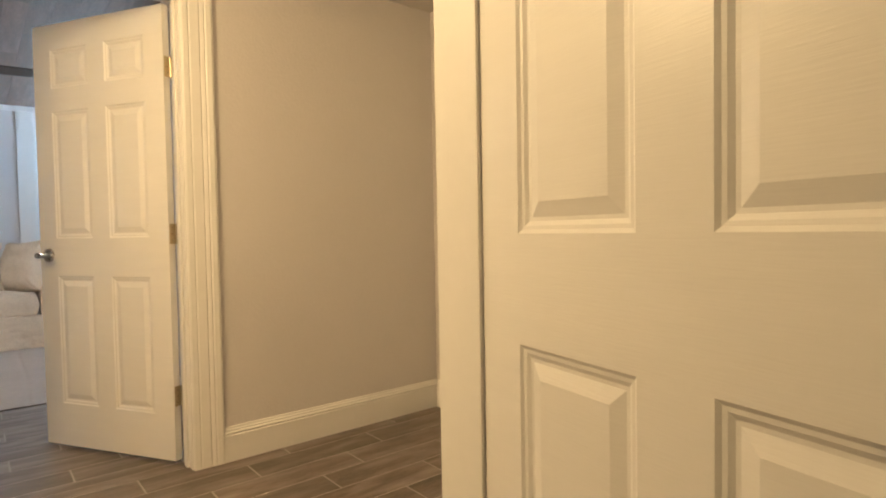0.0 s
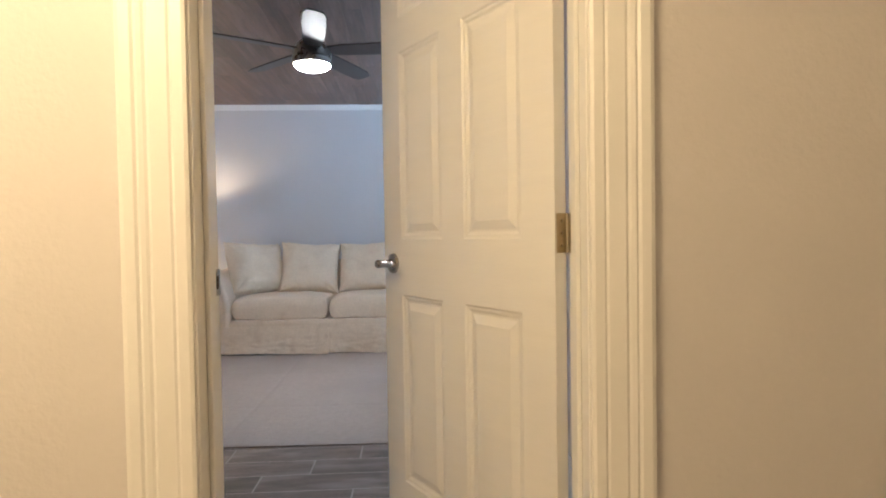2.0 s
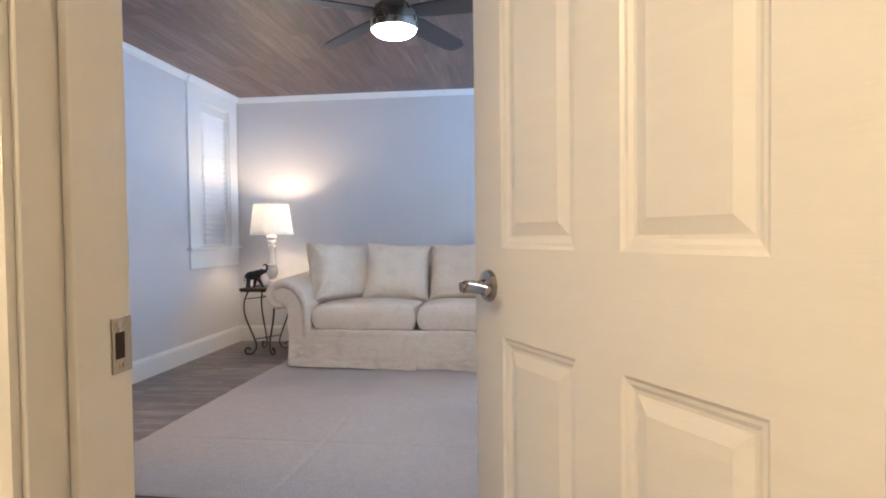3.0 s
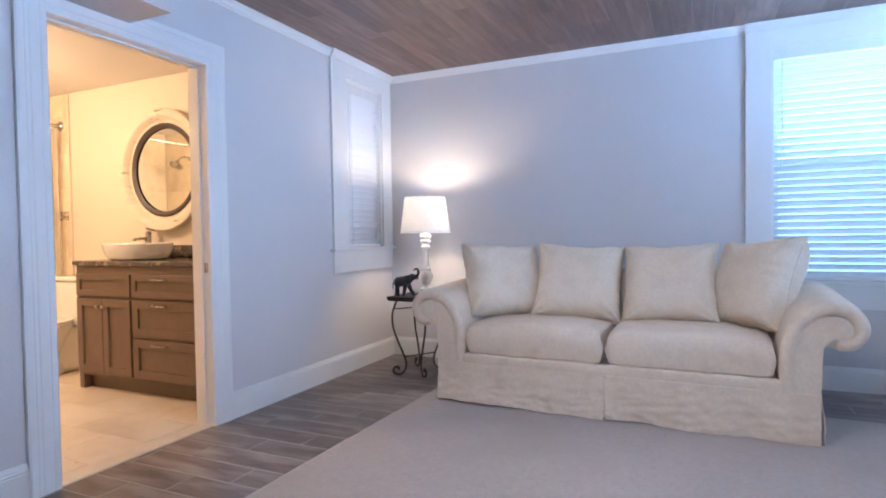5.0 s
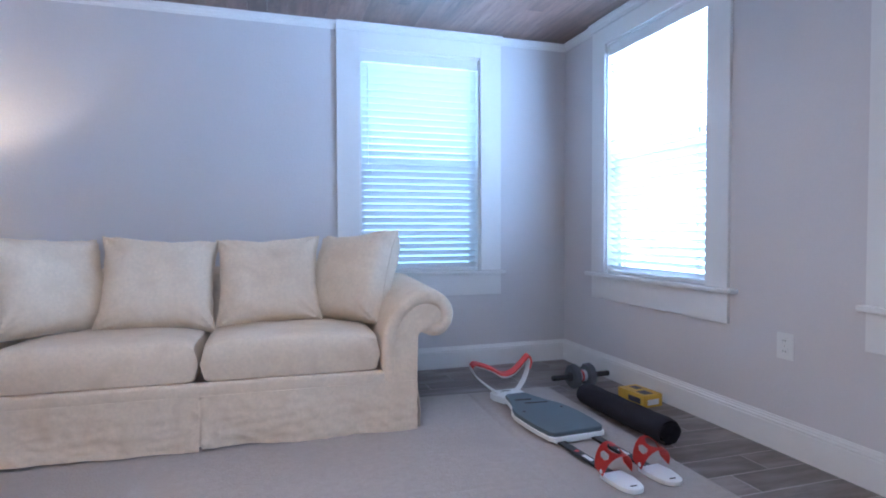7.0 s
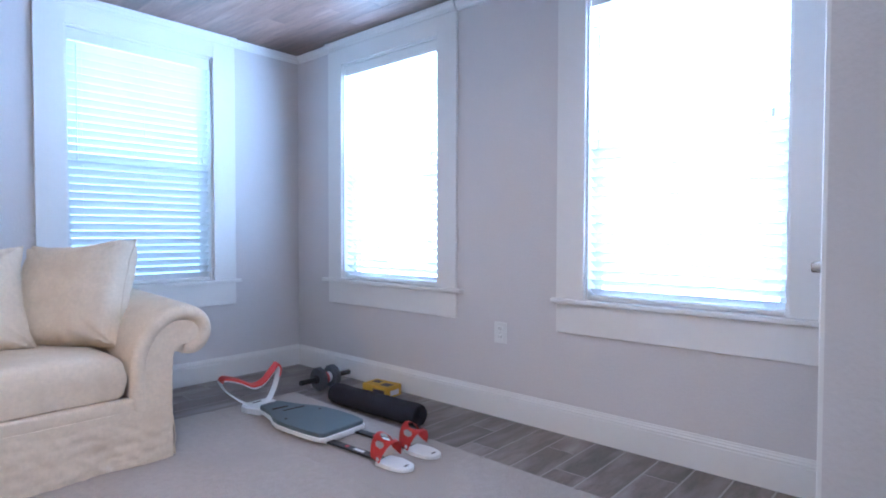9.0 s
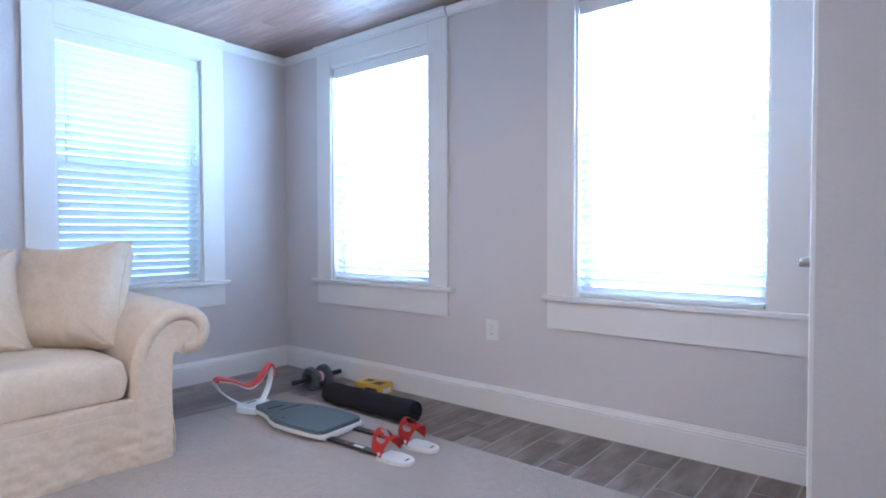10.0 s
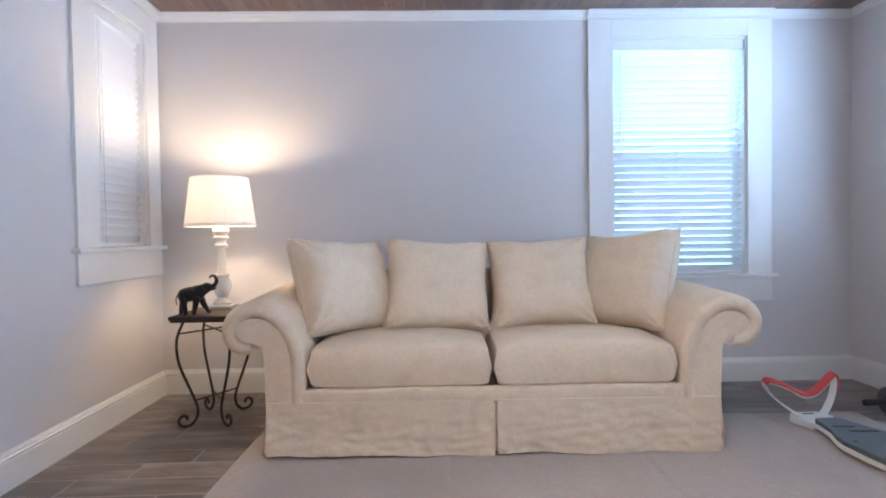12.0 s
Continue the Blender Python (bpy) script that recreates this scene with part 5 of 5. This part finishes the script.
mr = thing("round_mirror", pose(-2.72, 8.7505, 1.575, 90, 0, 0) @ Matrix.Diagonal((1.07, 1.07, 1, 1)), "round mirror in a deep distressed white wooden frame", "mirror")
part("frame", lathe(bmesh.new(), [(0.320, 0.0), (0.420, 0.0), (0.430, 0.020), (0.432, 0.072), (0.426, 0.080), (0.390, 0.082), (0.380, 0.078), (0.355, 0.045), (0.320, 0.038)], 72), MIRRORFRAME, mr, "deep distressed white ring", True)
part("inner_ring", lathe(bmesh.new(), [(0.295, 0.020), (0.330, 0.020), (0.334, 0.046), (0.318, 0.050), (0.295, 0.038)], 72), MIRRORDARK, mr, "dark inner ring", True)
part("mirror_glass", lathe(bmesh.new(), [(0, 0.028), (0.300, 0.028), (0.300, 0.022), (0, 0.022)], 72), MIRROR, mr, "clear mirror glass")

tt = thing("toilet", pose(-3.66, 8.735, 0), "white ceramic toilet with its lid down", "toilet")
part("tank", boxm(-0.20, 0.20, -0.20, -0.005, 0.36, 0.72, 0.025, 4), CERAMIC, tt, "", True)
part("tank_lid", boxm(-0.215, 0.215, -0.215, -0.002, 0.7205, 0.755, 0.012, 3), CERAMIC, tt, "", True)
part("bowl", lathe(bmesh.new(), [(0, 0.02), (0.13, 0.0), (0.14, 0.03), (0.12, 0.14), (0.15, 0.26), (0.185, 0.36), (0.19, 0.385), (0, 0.385)], 40, Matrix.Translation((0, -0.43, 0)), 1.0, 1.32), CERAMIC, tt, "", True)
part("pedestal", boxm(-0.10, 0.10, -0.42, -0.06, 0.0, 0.355, 0.04, 4), CERAMIC, tt, "", True)
st = part("seat", lathe(bmesh.new(), [(0, 0.386), (0.188, 0.386), (0.194, 0.395), (0.190, 0.404), (0, 0.404)], 40, Matrix.Translation((0, -0.43, 0)), 1.0, 1.30), CERAMIC, tt, "", True)
part("seat_lid", lathe(bmesh.new(), [(0, 0.4045), (0.186, 0.4045), (0.192, 0.414), (0.186, 0.424), (0, 0.430)], 40, Matrix.Translation((0, -0.43, 0)), 1.0, 1.29), CERAMIC, st, "", True)
part("flush_lever", boxm(-0.19, -0.11, -0.222, -0.212, 0.655, 0.672, 0.004), NICKEL, tt)

# shower alcove with tiled walls
tub = bmesh.new()
box(tub, -4.85, -4.06, 6.95, 8.735, 0.0005, 0.40, 0.02, 3)
tagged(part("bathtub", tub, CERAMIC, None, "", True), "white bathtub in the tiled alcove", "bathtub")
part_wall = wall_with_hole("wall_shower_end", "y", 6.80, 6.92, -4.88, -4.02, 2.6, [], "tiled end wall of the shower")


def wall_tiles(name, axis, at, a0, a1, z0, z1, sgn):
    base = structure(name, boxm(*((at, at + sgn * 0.004, a0, a1, z0, z1) if axis == "x" else (a0, a1, *sorted((at, at + sgn * 0.004)), z0, z1))) if axis == "y" or sgn > 0 else boxm(at - 0.004, at, a0, a1, z0, z1), GROUT, "grout behind the marbled wall tiles", "tiled wall")
    k = 0
    z = z0
    while z < z1 - 0.01:
        zb = min(z + 0.30, z1)
        a = a0 - (0.3 if k % 2 else 0)
        while a < a1 - 0.005:
            p, q = max(a, a0), min(a + 0.60, a1)
            if q - p > 0.01:
                lo, hi = sorted((at + sgn * 0.0042, at + sgn * 0.010))
                bm = boxm(lo, hi, p + 0.001, q - 0.001, z + 0.001, zb - 0.001, 0.001) if axis == "x" else boxm(p + 0.001, q - 0.001, lo, hi, z + 0.001, zb - 0.001, 0.001)
                part("tile", bm, SHOWERTILE, base)
            a += 0.60
        z = zb
        k += 1
    return base


wt = wall_tiles("wall_tiling_west", "x", -4.88, 6.93, 8.74, 0.41, BCEIL - 0.01, 1)
wn = wall_tiles("wall_tiling_north", "y", 8.7515, -4.865, -3.90, 0.0, BCEIL - 0.01, -1)
ws = wall_tiles("wall_tiling_south", "y", 6.92, -4.865, -4.03, 0.41, BCEIL - 0.01, 1)
mos = bmesh.new()
for i in range(92):
    for j in range(4):
        a = 6.94 + i * 0.0195
        box(mos, -4.8695, -4.8665, a + 0.001, a + 0.0185, 1.22 + j * 0.0195 + 0.001, 1.22 + j * 0.0195 + 0.0185)
for i in range(48):
    for j in range(4):
        a = -4.86 + i * 0.0195
        box(mos, a + 0.001, a + 0.0185, 8.738, 8.741, 1.22 + j * 0.0195 + 0.001, 1.22 + j * 0.0195 + 0.0185)
tagged(part("mosaic_band", mos, MOSAIC, wt, "band of mixed brown and cream mosaic chips"), kind="stuff")
structure("tile_edge_trim", boxm(-3.899, -3.888, 8.736, 8.7515, 0.0, BCEIL - 0.005), BATHPAINT, "thin cream edge of the shower tiling", "tile trim")

cr = thing("curtain_rod", pose(0, 0, 0), "brushed nickel curved shower curtain rod", "curtain rod")
part("rod", tube(bmesh.new(), smoothpath([(-4.00, 8.74, 2.03), (-3.955, 8.3, 2.03), (-3.94, 7.83, 2.03), (-3.955, 7.3, 2.03), (-4.03, 6.93, 2.03)], 6), 0.0125, 12), NICKEL, cr, "", True)
part("flange", lathe(bmesh.new(), [(0, 0), (0.042, 0), (0.040, 0.008), (0.025, 0.016), (0.018, 0.028), (0, 0.028)], 24), NICKEL, cr, "", True, Matrix.Translation((-4.00, 8.741, 2.03)) @ Matrix.Rotation(radians(90), 4, 'X'))
cu = bmesh.new()
cols = []
for i in range(181):
    t = i / 180
    y = 8.70 - 0.62 * t
    x = -3.985 + 0.018 * math.sin(t * 62) + 0.05 * t
    cols.append([cu.verts.new((x + 0.008 * math.sin(t * 62 + z * 1.5) * (2.0 - z), y, z)) for z in (2.0, 1.6, 1.2, 0.8, 0.45, 0.16)])
for a, b in zip(cols, cols[1:]):
    for j in range(5):
        cu.faces.new((a[j], b[j], b[j + 1], a[j + 1]))
bmesh.ops.solidify(cu, geom=cu.faces[:], thickness=0.0015)
ct = thing("shower_curtain", pose(0, 0, 0), "pale translucent shower curtain drawn to one side", "shower curtain")
part("sheet", cu, CURTAIN, ct, "", True)
for k in range(8):
    part("ring", tube(bmesh.new(), [(-3.985 + 0.02 * math.cos(a) + 0.006 * k, 8.68 - 0.08 * k, 2.018 + 0.022 * math.sin(a)) for a in [2 * math.pi * q / 14 for q in range(14)]], 0.0022, 5, True), NICKEL, ct, "", True)
sw = thing("wall_shower", pose(-4.45, 6.93, 1.98), "brushed nickel shower head on a bent arm", "shower")
part("flange", lathe(bmesh.new(), [(0, 0), (0.032, 0), (0.028, 0.010), (0, 0.012)], 20), NICKEL, sw, "", True, Matrix.Rotation(radians(-90), 4, 'X'))
part("arm", tube(bmesh.new(), smoothpath([(0, 0, 0), (0, 0.06, 0.015), (0, 0.14, 0.0), (0, 0.19, -0.05)], 5), 0.011, 10), NICKEL, sw, "", True)
part("head", lathe(bmesh.new(), [(0, 0.0), (0.020, 0.0), (0.028, -0.02), (0.072, -0.045), (0.076, -0.060), (0, -0.062)], 28), NICKEL, sw, "", True, Matrix.Translation((0, 0.19, -0.05)) @ Matrix.Rotation(radians(28), 4, 'X'))

# ---- lamps that stand over the hall and the bathroom ----


def dome_lamp(x, y, z, label):
    d = thing("ceiling_lamp", pose(x, y, z), label, "ceiling lamp")
    part("rim", lathe(bmesh.new(), [(0, 0), (0.15, 0), (0.155, -0.02), (0.145, -0.03), (0, -0.03)], 36), NICKEL, d, "", True)


dome_lamp(0.42, 3.98, HCEIL, "round nickel ceiling lamp lighting the hall")
# fixture added out of view to go with the back room's added light
dome_lamp(0.10, 1.75, HCEIL, "unseen nickel ceiling lamp added to light the back room")
dome_lamp(-3.40, 7.35, BCEIL, "round nickel ceiling lamp lighting the bathroom")

# ---- floor tiles ----
lay_tiles(bedroom_floor, TILE, W, E, S + 0.004, N, 0.1588, 0.610, 0.2033, 6.0066, 0.385, 0.0060, under_rug)
lay_tiles(hall_floor, TILE, -1.17, HE, HS - 0.12, S, 0.1588, 0.610, 0.2033, 6.0066, 0.385, 0.0060)
lay_tiles(bath_floor, BATHTILE, -4.05, W - 0.13, 6.42, 8.752, 0.305, 0.610, 0.305, 6.42, -4.05, 0.003)
